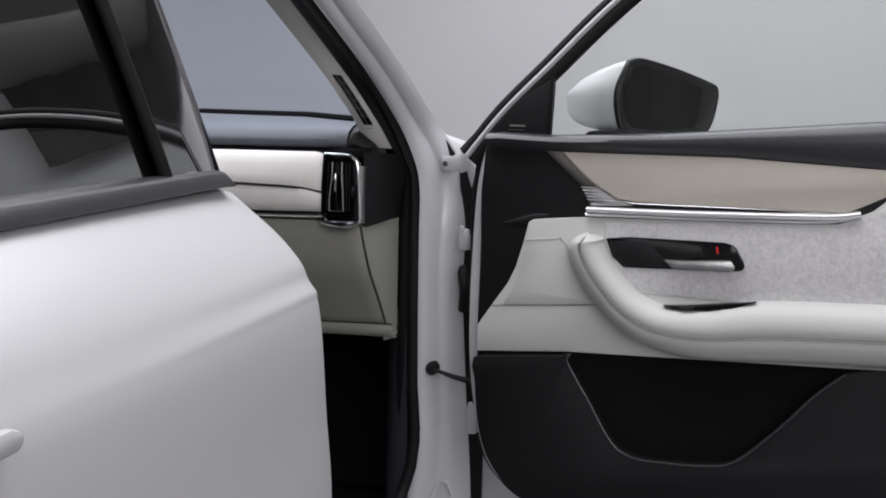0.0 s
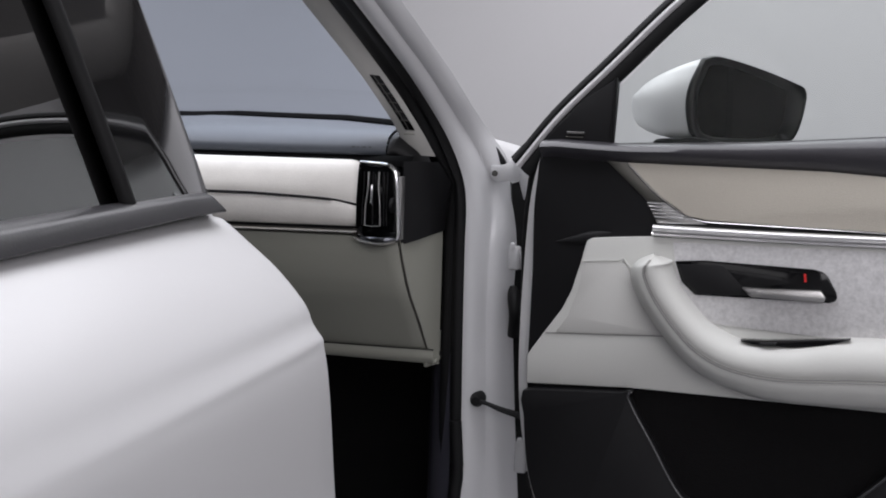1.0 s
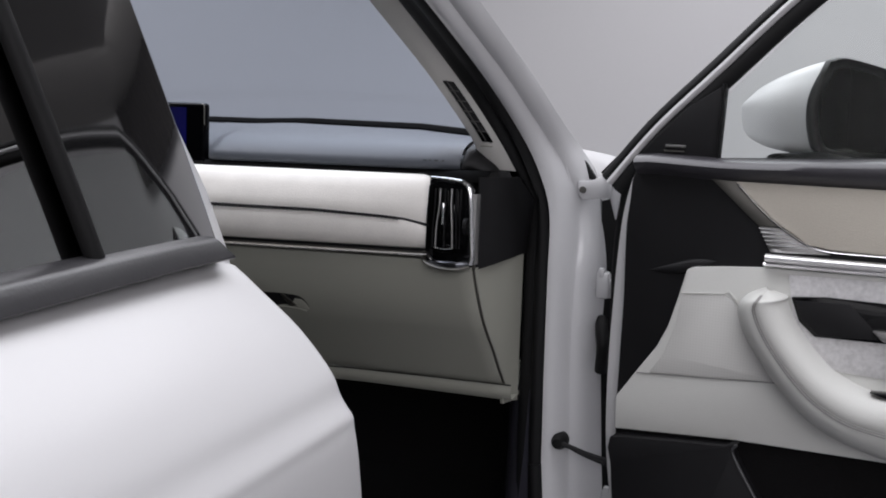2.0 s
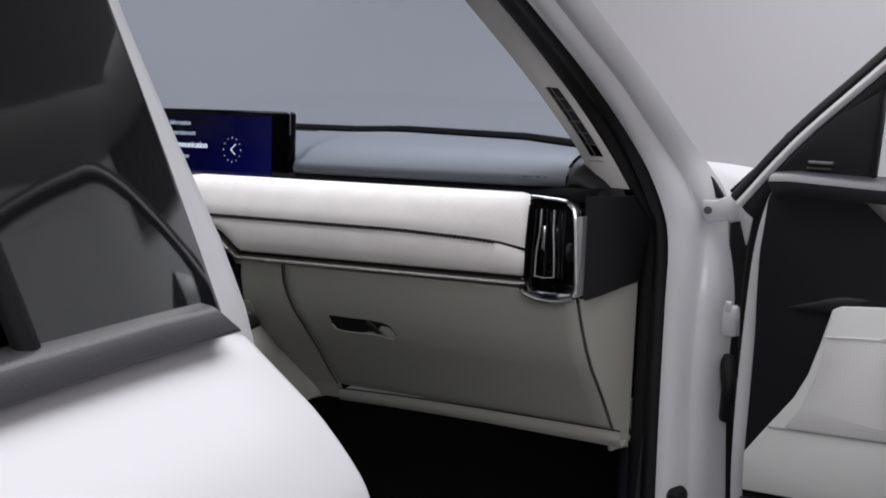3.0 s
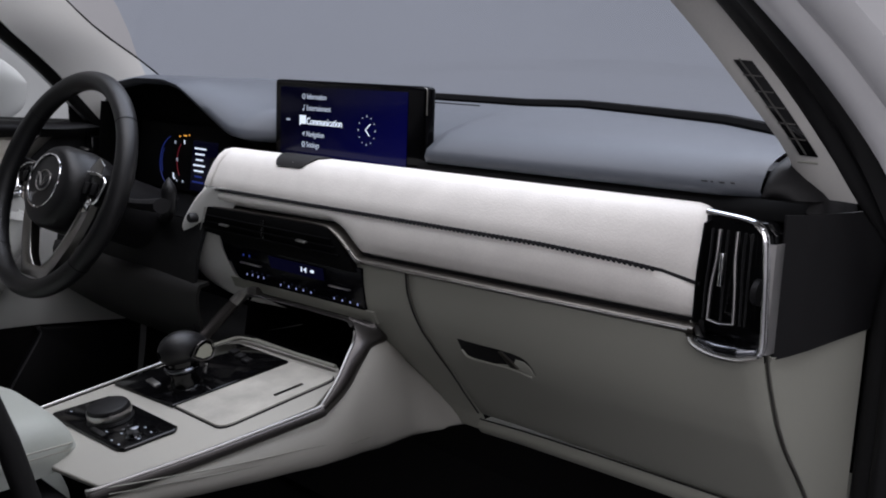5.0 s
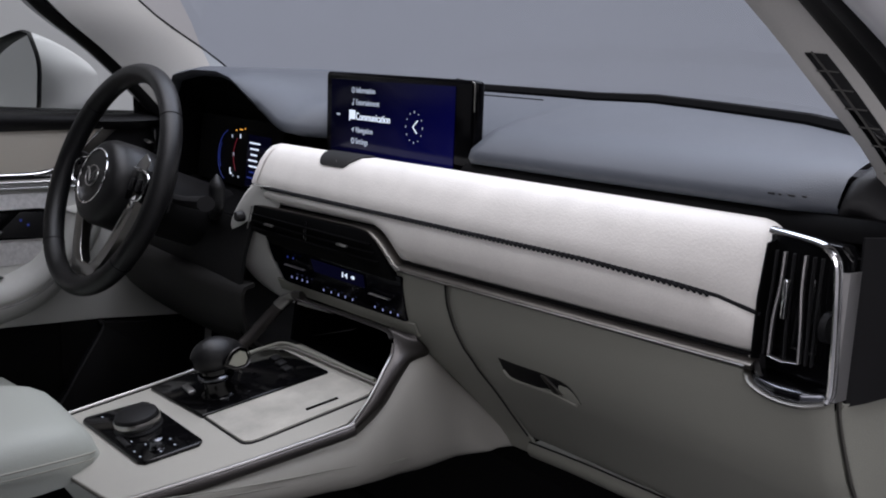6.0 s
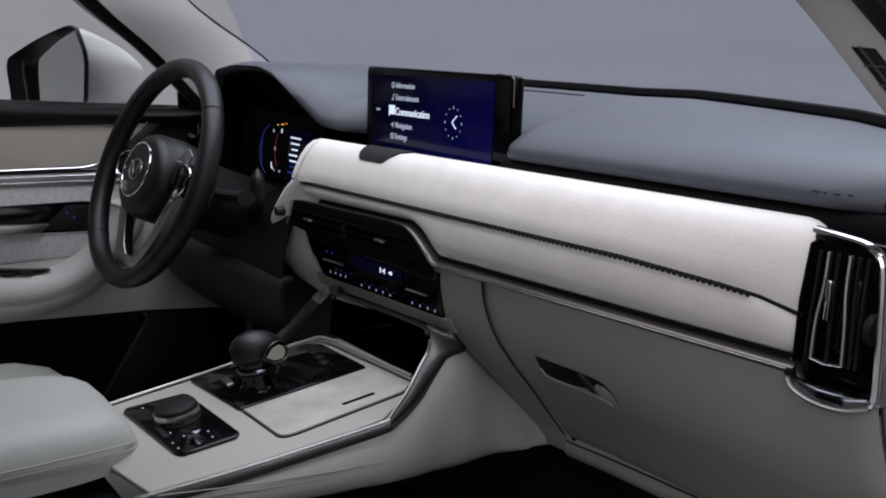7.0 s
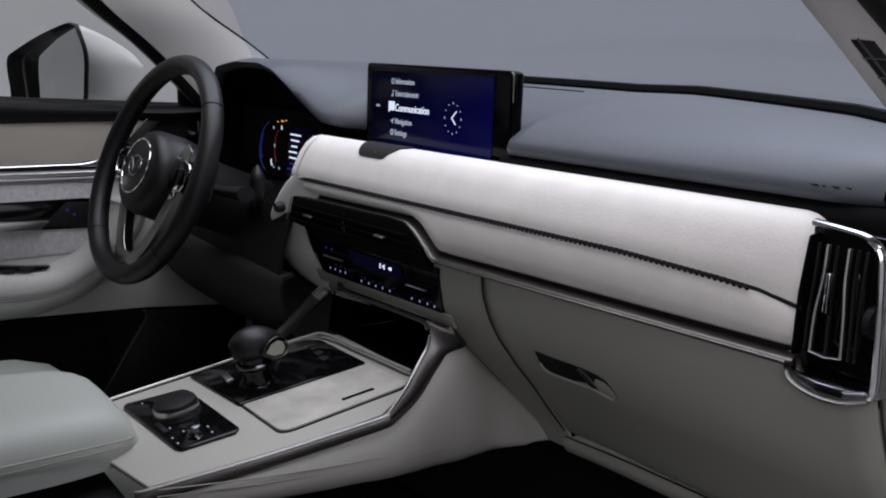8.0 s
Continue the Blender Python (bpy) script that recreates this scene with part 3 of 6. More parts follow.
def pad_row(x, shrink=0.0):
    b, s = pad_low(x), stitch_z(x)
    prof = [(0.045, 1.131), (0.026, 1.1375), (0.014, 1.1355), (0.004, 1.127), (-0.004, 1.113), (-0.010, 1.094), (-0.0130, s + 0.004), (-0.0115, s), (-0.0135, s - 0.004),
            (-0.0145, s - 0.3 * (s - b)), (-0.013, s - 0.6 * (s - b)), (-0.0075, b + 0.006), (0.002, b + 0.001), (0.02, b)]
    return [Vector((x, ys(x) + o + shrink * 0.03 * (1 + (1.13 - z) * 0), z if not shrink else 1.085 + (z - 1.085) * (1 - 0.25 * shrink))) for o, z in prof]


rows = []
for k in range(5):
    c = 1 - math.sin(k / 4 * math.pi / 2)
    row = pad_row(-0.203 - 0.0 + 0.0, c * c)
    for p in row:
        p.x += (-0.030 * (1.13 - p.z) / 0.1) + 0.026 * math.cos(k / 4 * math.pi / 2) * -1 + 0.026
    rows.append(row)
for k in range(1, 100):
    x = -0.19 + (0.609 + 0.19) * k / 99
    row = pad_row(x)
    turn = min(1.0, max(0.0, (x - 0.583) / 0.0262))
    drop = 0.022 * (1 - math.sqrt(1 - turn * turn))
    for p in row:
        p.z -= drop * max(0.0, (p.z - 1.095) / 0.0425)
        p.y += 0.003 * turn * turn
    lean = max(0, 1 - (x + 0.19) / 0.05)
    for p in row:
        p.x += -0.030 * (1.13 - p.z) / 0.1 * lean
    rows.append(row)
leather = part("leather_panel", grid(rows), LEATHER, dash, "white leather fascia with dark stitching", angle=60)
bm = bmesh.new()
count = 118
for k in range(count):
    x = -0.198 + 0.760 * (k + 0.5) / count
    piece = box((x, ys(x) - 0.0152, stitch_z(x)), (0.0088, 0.0030, 0.0026), 0.0008, pose(0, 0, 0, 0, 33, 0), 1)
    data = bpy.data.meshes.new("piece")
    piece.to_mesh(data)
    piece.free()
    bm.from_mesh(data)
    bpy.data.meshes.remove(data)
part("stitching", bm, THREAD, dash, "row of dark saddle stitches", "stuff")
part("stitch_groove", tube([Vector((x, ys(x) - 0.0118, stitch_z(x))) for x in [-0.2 + 0.811 * k / 40 for k in range(41)]], 0.0020, 0.0018, n=8), THREAD, dash, "dark groove under the stitches")
# thin metal lip under the fascia, rising round the centre vents
lip = [Vector((x, ys(x) - 0.013 - 0.003 * min(1, max(0, (x - 0.08) / 0.05)), pad_low(x) - 0.0025 - 0.0035 * min(1, max(0, (x - 0.08) / 0.05)))) for x in [-0.20 + 0.27 * k / 10 for k in range(10)] + [0.070, 0.078, 0.086, 0.094, 0.104, 0.118, 0.131] + [0.14 + 0.47 * k / 20 for k in range(21)]]
prof = ((0.006, 0.0005), (-0.006, -0.0005), (-0.0135, -0.0022), (-0.0172, -0.0050), (-0.0178, -0.0082), (-0.0150, -0.0112), (-0.006, -0.0128), (0.006, -0.0130))
rows = []
for p in lip:
    x = p.x
    wide = min(1.0, max(0.0, (x - 0.055) / 0.045))
    rows.append([Vector((x, ys(x) + o * (0.75 + 0.25 * wide), pad_low(x) - 0.0015 + dz * (0.14 + 0.62 * wide))) for o, dz in prof])
part("trim_strip", grid(rows), CHAMPAGNE, dash, "satin metal strip below the leather", angle=70)
# highlight modelled as a satin line that thickens to the right
part("strip_edge", tube([Vector((x, ys(x) - 0.0178, pad_low(x) - 0.0072)) for x in [0.150 + 0.455 * k / 24 for k in range(25)]], 0.0010, 0.0010, n=6, taper=lambda u: 0.35 + 0.75 * min(1.0, max(0.0, u - 0.25) * 3)), SATIN, dash, "satin line added as the strip's highlight")
part("knee_cap", tube([Vector((x, ys(x) - 0.0180, pad_low(x) - d)) for x, d in ((0.119, 0.0035), (0.127, 0.005), (0.135, 0.0062), (0.144, 0.0068))], 0.0016, 0.0022, n=8), CHROME, dash, "bright corner of the metal strip")
# dark sheet standing in for the shade between leather and strip
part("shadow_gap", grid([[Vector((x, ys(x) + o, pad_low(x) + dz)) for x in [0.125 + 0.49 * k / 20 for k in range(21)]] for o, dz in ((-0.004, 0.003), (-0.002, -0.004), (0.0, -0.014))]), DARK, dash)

# hazard switch in the fascia's top
tab = ((0.0275, 1.1382, -0.060, 0.034), (0.0200, 1.1378, -0.060, 0.028), (0.0140, 1.1360, -0.059, 0.021), (0.0085, 1.1320, -0.058, 0.014), (0.0040, 1.1272, -0.056, 0.008), (0.0012, 1.1222, -0.052, 0.002), (0.0004, 1.1205, -0.047, -0.003))
hazard = part("hazard_switch", grid([[(x0 + (x1 - x0) * k / 6, ys(x0 + (x1 - x0) * k / 6) + o - 0.0012, z + 0.0012) for k in range(7)] for o, z, x0, x1 in tab], 0.003), HAZARD, car, "charcoal hazard switch tab", angle=60)
part("triangle_mark", tube([(-0.030, ys(0) + 0.0022, 1.1285), (-0.018, ys(0) + 0.0022, 1.1285), (-0.024, ys(0) + 0.0066, 1.1332)], 0.0005, closed=True, n=6), SATIN, hazard)

# glove box and lower trim
LOW = [(0.765, 0.132), (0.79, 0.128), (0.85, 0.078), (0.90, 0.034), (0.927, 0.017), (0.95, 0.007), (0.985, -0.003), (1.01, -0.006)]


def low_off(z):
    return ramp(z, LOW)


def low_point(x, z, out=0.0):
    return Vector((x, ys(x) + low_off(z) - out - 0.02 * max(0, (x - 0.3) / 0.4) * max(0, (0.95 - z) / 0.17), z))


def glove_left(z):
    return ramp(z, [(0.79, 0.2325), (0.83, 0.2310), (0.87, 0.2330), (0.905, 0.2315), (0.9325, 0.2225), (0.96, 0.2155), (0.977, 0.2130), (1.01, 0.2125)])


def tower_left(z):
    return ramp(z, [(0.760, 0.205), (0.774, 0.200), (0.790, 0.178), (0.822, 0.169), (0.863, 0.152), (0.8915, 0.139), (0.910, 0.128), (0.935, 0.120), (1.01, 0.120)])


def glove_right(z):
    return ramp(z, [(0.79, 0.706), (0.85, 0.700), (0.92, 0.691), (0.97, 0.684), (1.01, 0.680)])


zs = [1.008 - (1.008 - 0.793) * k / 24 for k in range(25)]
def sheet(x0, x1, zlist, out=0.0, n=28, roll=0.006, thick=0.006):
    rows = []
    for z in zlist:
        a, b = x0(z), x1(z)
        row = []
        for j in range(n + 1):
            x = a + (b - a) * j / n
            edge = min(x - a, b - x, (z - zlist[-1]) * 0.8 + 0.001, 0.012)
            row.append(low_point(x, z, out - roll * (1 - min(1, edge / 0.012)) ** 2))
        rows.append(row)
    return grid(rows, thick)


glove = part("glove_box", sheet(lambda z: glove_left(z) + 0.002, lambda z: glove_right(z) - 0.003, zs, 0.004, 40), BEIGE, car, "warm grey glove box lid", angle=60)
upper = spline([(0.2875, 0.933, 0), (0.3217, 0.9325, 0), (0.3569, 0.9325, 0), (0.3847, 0.9295, 0), (0.3944, 0.9207, 0), (0.3985, 0.9075, 0)], 4)
lower = spline([(0.3917, 0.9055, 0), (0.3636, 0.9095, 0), (0.3274, 0.9085, 0), (0.2969, 0.9095, 0), (0.289, 0.9189, 0)], 4)
# no hollow here: the recess's shade is a dark plate on the lid
part("handle_recess", slab([low_point(p.x, p.y, 0.0052) for p in upper + lower], (0, 0.004, 0)), DARK, glove, "dark flush plate painted as the shaded handle recess")
part("handle_lip", tube([low_point(p.x, p.y - 0.001, 0.0055) for p in lower], 0.0022, 0.0022, n=8), BEIGE, glove, "rounded lower lip of the handle")
part("handle_lever", slab([low_point(x, z, 0.0085) for x, z in ((0.3526, 0.9312), (0.3585, 0.932), (0.378, 0.9125), (0.365, 0.9105))], (0, 0.004, 0), 0.001), BRONZE, glove, "satin glove box lever")
part("handle_shelf", slab([low_point(x, z, 0.0062) for x, z in ((0.376, 0.9255), (0.388, 0.9250), (0.3945, 0.9190), (0.3985, 0.9075), (0.3917, 0.9055), (0.3636, 0.9095), (0.335, 0.9088), (0.352, 0.9128), (0.368, 0.9140))], (0, 0.004, 0), 0.0008), BEIGE, glove, "shaded slope of the handle recess")
part("stop_block", box((0.703, 0.098, 0.80), (0.004, 0.012, 0.022), 0.001), GLOSS, glove)
def trim_low(x):
    return ramp(x, [(0.236, 0.7650), (0.43, 0.7695), (0.52, 0.7707), (0.72, 0.7715)])


def trim_top(x):
    return ramp(x, [(0.236, 0.7850), (0.43, 0.7920), (0.52, 0.7936), (0.72, 0.7950)])


along = [0.236 + 0.484 * k / 24 for k in range(25)]
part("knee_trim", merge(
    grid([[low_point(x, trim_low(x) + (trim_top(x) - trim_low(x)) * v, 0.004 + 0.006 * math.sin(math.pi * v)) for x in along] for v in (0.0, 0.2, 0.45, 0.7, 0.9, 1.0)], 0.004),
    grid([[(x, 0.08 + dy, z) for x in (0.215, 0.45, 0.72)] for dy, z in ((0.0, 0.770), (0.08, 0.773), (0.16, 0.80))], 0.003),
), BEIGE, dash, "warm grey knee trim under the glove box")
part("gap_seal", tube([low_point(x, trim_top(x) + 0.0008, 0.0048) for x in along], 0.0011, 0.0014, n=6), DARK, dash)
part("side_trim", grid([[(x, y, z) for x, y in ((glove_right(z) - 0.002, low_point(glove_right(z), z).y + 0.003), (ramp(z, [(0.76, 0.714), (1.0, 0.702)]), ramp(z, [(0.76, 0.108), (1.0, 0.04)])), (0.7195, 0.113))] for z in (0.760, 0.80, 0.85, 0.9, 0.95, 0.985)] + [[(0.684, -0.032, 0.998), (0.702, 0.04, 1.002), (0.7195, 0.112, 1.010)]], 0.005), BEIGE, dash, "pale grey dashboard side trim")
part("gap_seal", tube([low_point(glove_right(z), z, -0.0035) for z in zs], 0.0022, 0.0022, n=6), BRONZE, dash)
part("gap_seal", tube([low_point(glove_left(z), z, 0.0012) for z in zs], 0.0012, 0.0012, n=6), DARK, dash)

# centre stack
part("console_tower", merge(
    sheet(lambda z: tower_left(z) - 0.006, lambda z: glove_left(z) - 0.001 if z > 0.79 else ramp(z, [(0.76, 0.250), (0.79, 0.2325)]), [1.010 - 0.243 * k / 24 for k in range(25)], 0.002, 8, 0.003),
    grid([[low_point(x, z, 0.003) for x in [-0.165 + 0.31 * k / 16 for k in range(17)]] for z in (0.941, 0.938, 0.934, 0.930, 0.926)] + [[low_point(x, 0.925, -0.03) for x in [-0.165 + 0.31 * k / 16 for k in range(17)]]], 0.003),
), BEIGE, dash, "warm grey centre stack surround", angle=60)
# left cheek of the stack, curving away from the driver
side_line = [Vector((p.x, 0, p.z)) for p in spline([(-0.196, 0, 1.078), (-0.220, 0, 1.062), (-0.245, 0, 1.036), (-0.262, 0, 1.012), (-0.266, 0, 0.988), (-0.257, 0, 0.958), (-0.236, 0, 0.927), (-0.198, 0, 0.910), (-0.152, 0, 0.904)], 4)]
cheek = [[Vector((p.x + dx, ys(p.x) + max(-0.006, low_off(min(1.01, p.z))) + dy, p.z)) for dx, dy in ((0.090, 0.004), (0.060, -0.001), (0.030, -0.008), (0.010, -0.0115), (0.000, -0.009), (-0.006, 0.002), (-0.006, 0.030), (0.004, 0.10))] for p in side_line]
part("stack_cheek", grid(cheek, 0.003), SIDE, dash, "pale curved side of the centre stack", angle=70)
vent_face = [(-0.196, 1.047), (0.062, 1.049), (0.084, 1.044), (0.122, 1.008), (0.128, 0.994), (-0.150, 0.996), (-0.162, 1.004), (-0.210, 1.008)]
vent_c = part("centre_vents", slab([low_point(x, z, 0.010) for x, z in vent_face], (0, 0.03, 0), 0.002), VOID, car, "black centre air vents")
for z in (1.034, 1.024, 1.014):
    part("slat", tube([low_point(x, z, 0.0110) for x in (-0.195, -0.1, 0.0, 0.085 - (1.034 - z) * -0.8)], 0.0010, 0.004, n=6), VOID, vent_c)
for x in (-0.145, 0.030):
    part("vent_tab", box(low_point(x, 1.0245, 0.0155), (0.022, 0.006, 0.0030), 0.0012), SATIN, vent_c, "satin vent tab")
part("vent_divider", box(low_point(-0.06, 1.028, 0.0105), (0.010, 0.004, 0.030), 0.002), GLOSS, vent_c)
part("vent_end", tube([low_point(-0.197, 1.046, 0.0115), low_point(-0.2105, 1.009, 0.0115)], 0.0011, n=6), SATIN, vent_c, "thin satin end line")
part("vent_knob", lathe([(0.0, -0.010), (0.006, -0.010), (0.008, -0.007), (0.008, 0.008)], Matrix.Translation(low_point(-0.226, 1.026, 0.012)) @ pose(0, 0, 0, -90), 16), HAZARD, vent_c, "black thumb roller")
panel = [(-0.172, 1.006), (0.137, 1.001), (0.131, 0.941), (0.126, 0.9395), (-0.136, 0.9385), (-0.146, 0.942)]
hvac = part("climate_panel", slab([low_point(x, z, 0.0065) for x, z in panel], (0, 0.012, 0), 0.0015), material("blue_black_climate_gloss", (0.002, 0.002, 0.004), 0.16, spec=0.12, grain=0.05, scale=300), car, "gloss black climate panel with lit icons")
part("display_band", slab([low_point(x, z, 0.0077) for x, z in ((-0.055, 0.990), (0.062, 0.989), (0.060, 0.971), (-0.053, 0.972))], (0, 0.001, 0)), material("violet_black_display", (0.001, 0.001, 0.002), 0.4, spec=0.02, emit=(0.0012, 0.0012, 0.008), power=1.0), hvac)
part("rocker", tube([low_point(x, 0.967, 0.0095) for x in (0.072, 0.09, 0.112)], 0.0012, 0.003, n=8), SATIN, hvac, "satin rocker")
part("rocker", tube([low_point(x, 0.970, 0.0095) for x in (-0.122, -0.10, -0.075)], 0.0012, 0.003, n=8), SATIN, hvac, "satin rocker")
for x, w, hgt in ((0.018, 0.0022, 0.007), (0.024, 0.004, 0.0022), (0.027, 0.002, 0.007), (0.040, 0.008, 0.0022), (0.041, 0.004, 0.0045)):
    part("icon", box(low_point(x, 0.9815, 0.0088), (w, 0.0006, hgt)), LIT, hvac)
ICON = material("blue_white_icon", (0.05, 0.05, 0.08), 0.5, emit=(0.42, 0.48, 0.95), power=0.55)
icons = [-0.116, -0.103, -0.090, -0.077, -0.040, -0.022, -0.006, 0.010, 0.026, 0.074, 0.090, 0.106, 0.120]
for k, x in enumerate(icons):
    z = 0.9475 + 0.0005 * (k % 2)
    part("icon", box(low_point(x, z + (0.004 if x < -0.05 else 0), 0.0080), (0.0018, 0.0006, 0.0030)), ICON, hvac)
for x in (-0.112, -0.098):
    part("icon", box(low_point(x, 0.983, 0.0088), (0.003, 0.0006, 0.003)), BLUE, hvac)

# outer air vent
vy = ys(0.65) - 0.010
vent = part("air_vent", slab([(0.608, vy + 0.012, 1.131), (0.672, vy + 0.012, 1.128), (0.683, vy + 0.012, 1.118), (0.686, vy + 0.012, 1.02), (0.674, vy + 0.012, 1.006), (0.614, vy + 0.012, 1.012)], (0, 0.02, 0), 0.002), GLOSS, car, "upright outer air vent in a bright metal frame")
frame_line = [(0.616, vy + 0.002, 1.1335), (0.640, vy - 0.004, 1.1325), (0.664, vy - 0.008, 1.1305), (0.676, vy - 0.010, 1.126), (0.6825, vy - 0.011, 1.116), (0.686, vy - 0.012, 1.09), (0.6885, vy - 0.012, 1.05), (0.690, vy - 0.012, 1.016), (0.687, vy - 0.011, 1.006)]
part("vent_frame", tube(spline(frame_line, 5), 0.0050, 0.0034, (0, 1, 0), n=10), CHROME, vent, "bright chrome frame")
part("frame_side", grid([[(0.690 + dx, vy + dy, z) for dx, dy in ((-0.002, -0.012), (0.002, -0.009), (0.0035, -0.002), (0.0035, 0.006))] for z in (1.112, 1.10, 1.06, 1.02, 1.006)], 0.002), SATIN, vent, "satin side of the vent frame")
part("foot_plate", slab([(0.607, vy + 0.012, 1.000), (0.610, vy - 0.003, 1.000), (0.622, vy - 0.014, 0.999), (0.645, vy - 0.020, 0.997), (0.668, vy - 0.018, 0.997), (0.684, vy - 0.008, 0.999), (0.686, vy + 0.014, 1.000)], (0, 0, 0.011), 0.003), SMOKE, vent, "smoked chrome base of the vent")
part("vent_foot", tube(spline([(0.606, vy + 0.006, 1.020), (0.609, vy - 0.004, 1.009), (0.622, vy - 0.016, 1.002), (0.645, vy - 0.022, 0.998), (0.668, vy - 0.020, 0.998), (0.684, vy - 0.010, 1.002)], 6), 0.0022, 0.0040, n=10), BRONZE, vent, "curved satin foot")
part("vent_foot", tube(spline([(0.611, vy + 0.004, 1.016), (0.624, vy - 0.008, 1.009), (0.645, vy - 0.013, 1.006), (0.667, vy - 0.011, 1.006)], 6), 0.0016, 0.003, n=8), SATIN, vent, "inner satin lip")
for x, mat, r, bow in ((0.6225, HAZARD, 0.0008, 0.0015), (0.6290, SATIN, 0.0017, 0.0028), (0.6400, HAZARD, 0.0008, 0.0), (0.6520, SATIN, 0.0017, -0.0018), (0.6590, HAZARD, 0.0010, -0.001), (0.6650, HAZARD, 0.0007, 0.0)):
    part("vane", tube(spline([(x + bow, vy - 0.002, 1.118), (x + bow * 0.8, vy - 0.003, 1.090), (x - bow * 0.5, vy - 0.003, 1.060), (x - bow, vy - 0.002, 1.027)], 5), r, 0.0028, (1, 0, 0), n=8), mat, vent)
part("vane_tab", box((0.6400, vy - 0.009, 1.080), (0.0042, 0.007, 0.034), 0.0016), CHROME, vent, "bright vane tab")
part("vane_foot", tube([(0.6265, vy - 0.002, 1.027), (0.640, vy - 0.003, 1.0255), (0.6535, vy - 0.002, 1.027)], 0.0010, 0.003, n=8), SATIN, vent)
part("vent_cheek", slab([(0.6120, vy - 0.0075, 1.022), (0.6120, vy - 0.0070, 1.075), (0.6120, vy + 0.0005, 1.122), (0.6120, vy + 0.03, 1.128), (0.6120, vy + 0.03, 1.018)], (0.0022, 0, 0), 0.0005), VOID, vent, "black side wall of the vent")
part("thumbwheel", lathe([(0.0, -0.003), (0.013, -0.003), (0.013, 0.003), (0.0, 0.003)], Matrix.Translation((0.6735, vy + 0.004, 1.062)) @ pose(0, 0, 0, 0, 90), 20), DARK, vent)

for ob in (vent, *vent.children):
    ob.data.transform(Matrix.Translation((-0.0045, 0, 0)))

# display
disp = part("display", slab([(-0.168, 0.0, 1.105), (0.170, 0.0, 1.105), (0.170, 0.0, 1.2425), (-0.168, 0.0, 1.2450)], (0.003, 0.016, 0), 0.006, 4), PIANO, car, "wide black display showing a blue menu")
# thin bronze tube in place of a highlight on the bezel corner
part("bezel_edge", tube(spline([(0.166, -0.001, 1.241), (0.1705, -0.001, 1.237), (0.171, -0.001, 1.215), (0.1715, -0.001, 1.205)], 4), 0.0009, n=6), BRONZE, disp)
part("screen_area", slab([(-0.150, -0.0012, 1.112), (0.134, -0.0012, 1.112), (0.134, -0.0012, 1.234), (-0.150, -0.0012, 1.234)], (0, 0.0008, 0)), SCREEN, disp, "navy lit screen")
upright = pose(0, 0, 0, 90)


def line(text, x, z, size, mat):
    words("menu_text", text, size, Matrix.Translation((x + 0.009, -0.0022, z + 0.0062)) @ upright @ Matrix.Diagonal((0.86, 1, 1, 1)), mat, disp)


line("Information", -0.093, 1.2105, 0.0115, DIM)
line("Entertainment", -0.093, 1.1935, 0.0115, DIM)
line("Communication", -0.093, 1.1725, 0.0150, LIT)
line("Navigation", -0.093, 1.1545, 0.0115, DIM)
line("Settings", -0.093, 1.1385, 0.0115, DIM)
def ring(x, z, r, w, n=16):
    return tube([(x + r * math.cos(2 * math.pi * k / n), -0.0018, z + r * math.sin(2 * math.pi * k / n)) for k in range(n)], 0.0004, w, (0, 1, 0), n=6, closed=True)


ix = -0.0915
part("menu_icon", merge(ring(ix, 1.2202, 0.0038, 0.0006), box((ix, -0.0018, 1.2192), (0.0012, 0.0006, 0.0034)), box((ix, -0.0018, 1.2222), (0.0012, 0.0006, 0.0010))), DIM, disp)
part("menu_icon", merge(box((ix + 0.0010, -0.0018, 1.2040), (0.0008, 0.0006, 0.0080)), ring(ix - 0.0008, 1.2005, 0.0012, 0.0009, 10), box((ix + 0.0022, -0.0018, 1.2072), (0.0024, 0.0006, 0.0012))), DIM, disp)
part("menu_icon", slab([(ix - 0.0042, -0.0022, 1.1640), (ix + 0.0036, -0.0022, 1.1682), (ix + 0.0010, -0.0022, 1.1602), (ix - 0.0004, -0.0022, 1.1632)], (0, 0.0006, 0)), DIM, disp)
part("menu_icon", merge(ring(ix, 1.1482, 0.0030, 0.0011), *[box((ix + 0.0044 * math.cos(k * math.pi / 3), -0.0018, 1.1482 + 0.0044 * math.sin(k * math.pi / 3)), (0.0012, 0.0006, 0.0012)) for k in range(6)]), DIM, disp)
part("menu_icon", slab([(-0.101, -0.0022, 1.176), (-0.097, -0.0022, 1.179), (-0.0855, -0.0022, 1.179), (-0.0855, -0.0022, 1.192), (-0.101, -0.0022, 1.192)], (0, 0.0004, 0)), LIT, disp)
part("source_mark", box((-0.1295, -0.002, 1.184), (0.009, 0.0005, 0.003)), DIM, disp)
for k in range(12):
    a = k * math.pi / 6
    part("clock_tick", box((0.053 + 0.0180 * math.sin(a), -0.002, 1.1775 + 0.0200 * math.cos(a)), (0.0014, 0.0005, 0.0030 if k % 3 == 0 else 0.0018)), DIM, disp)
part("clock_hand", tube([(0.0505, -0.002, 1.1780), (0.0605, -0.002, 1.1870)], 0.0008, n=6), LIT, disp)
part("clock_hand", tube([(0.0505, -0.002, 1.1780), (0.0590, -0.002, 1.1700)], 0.0008, n=6), LIT, disp)

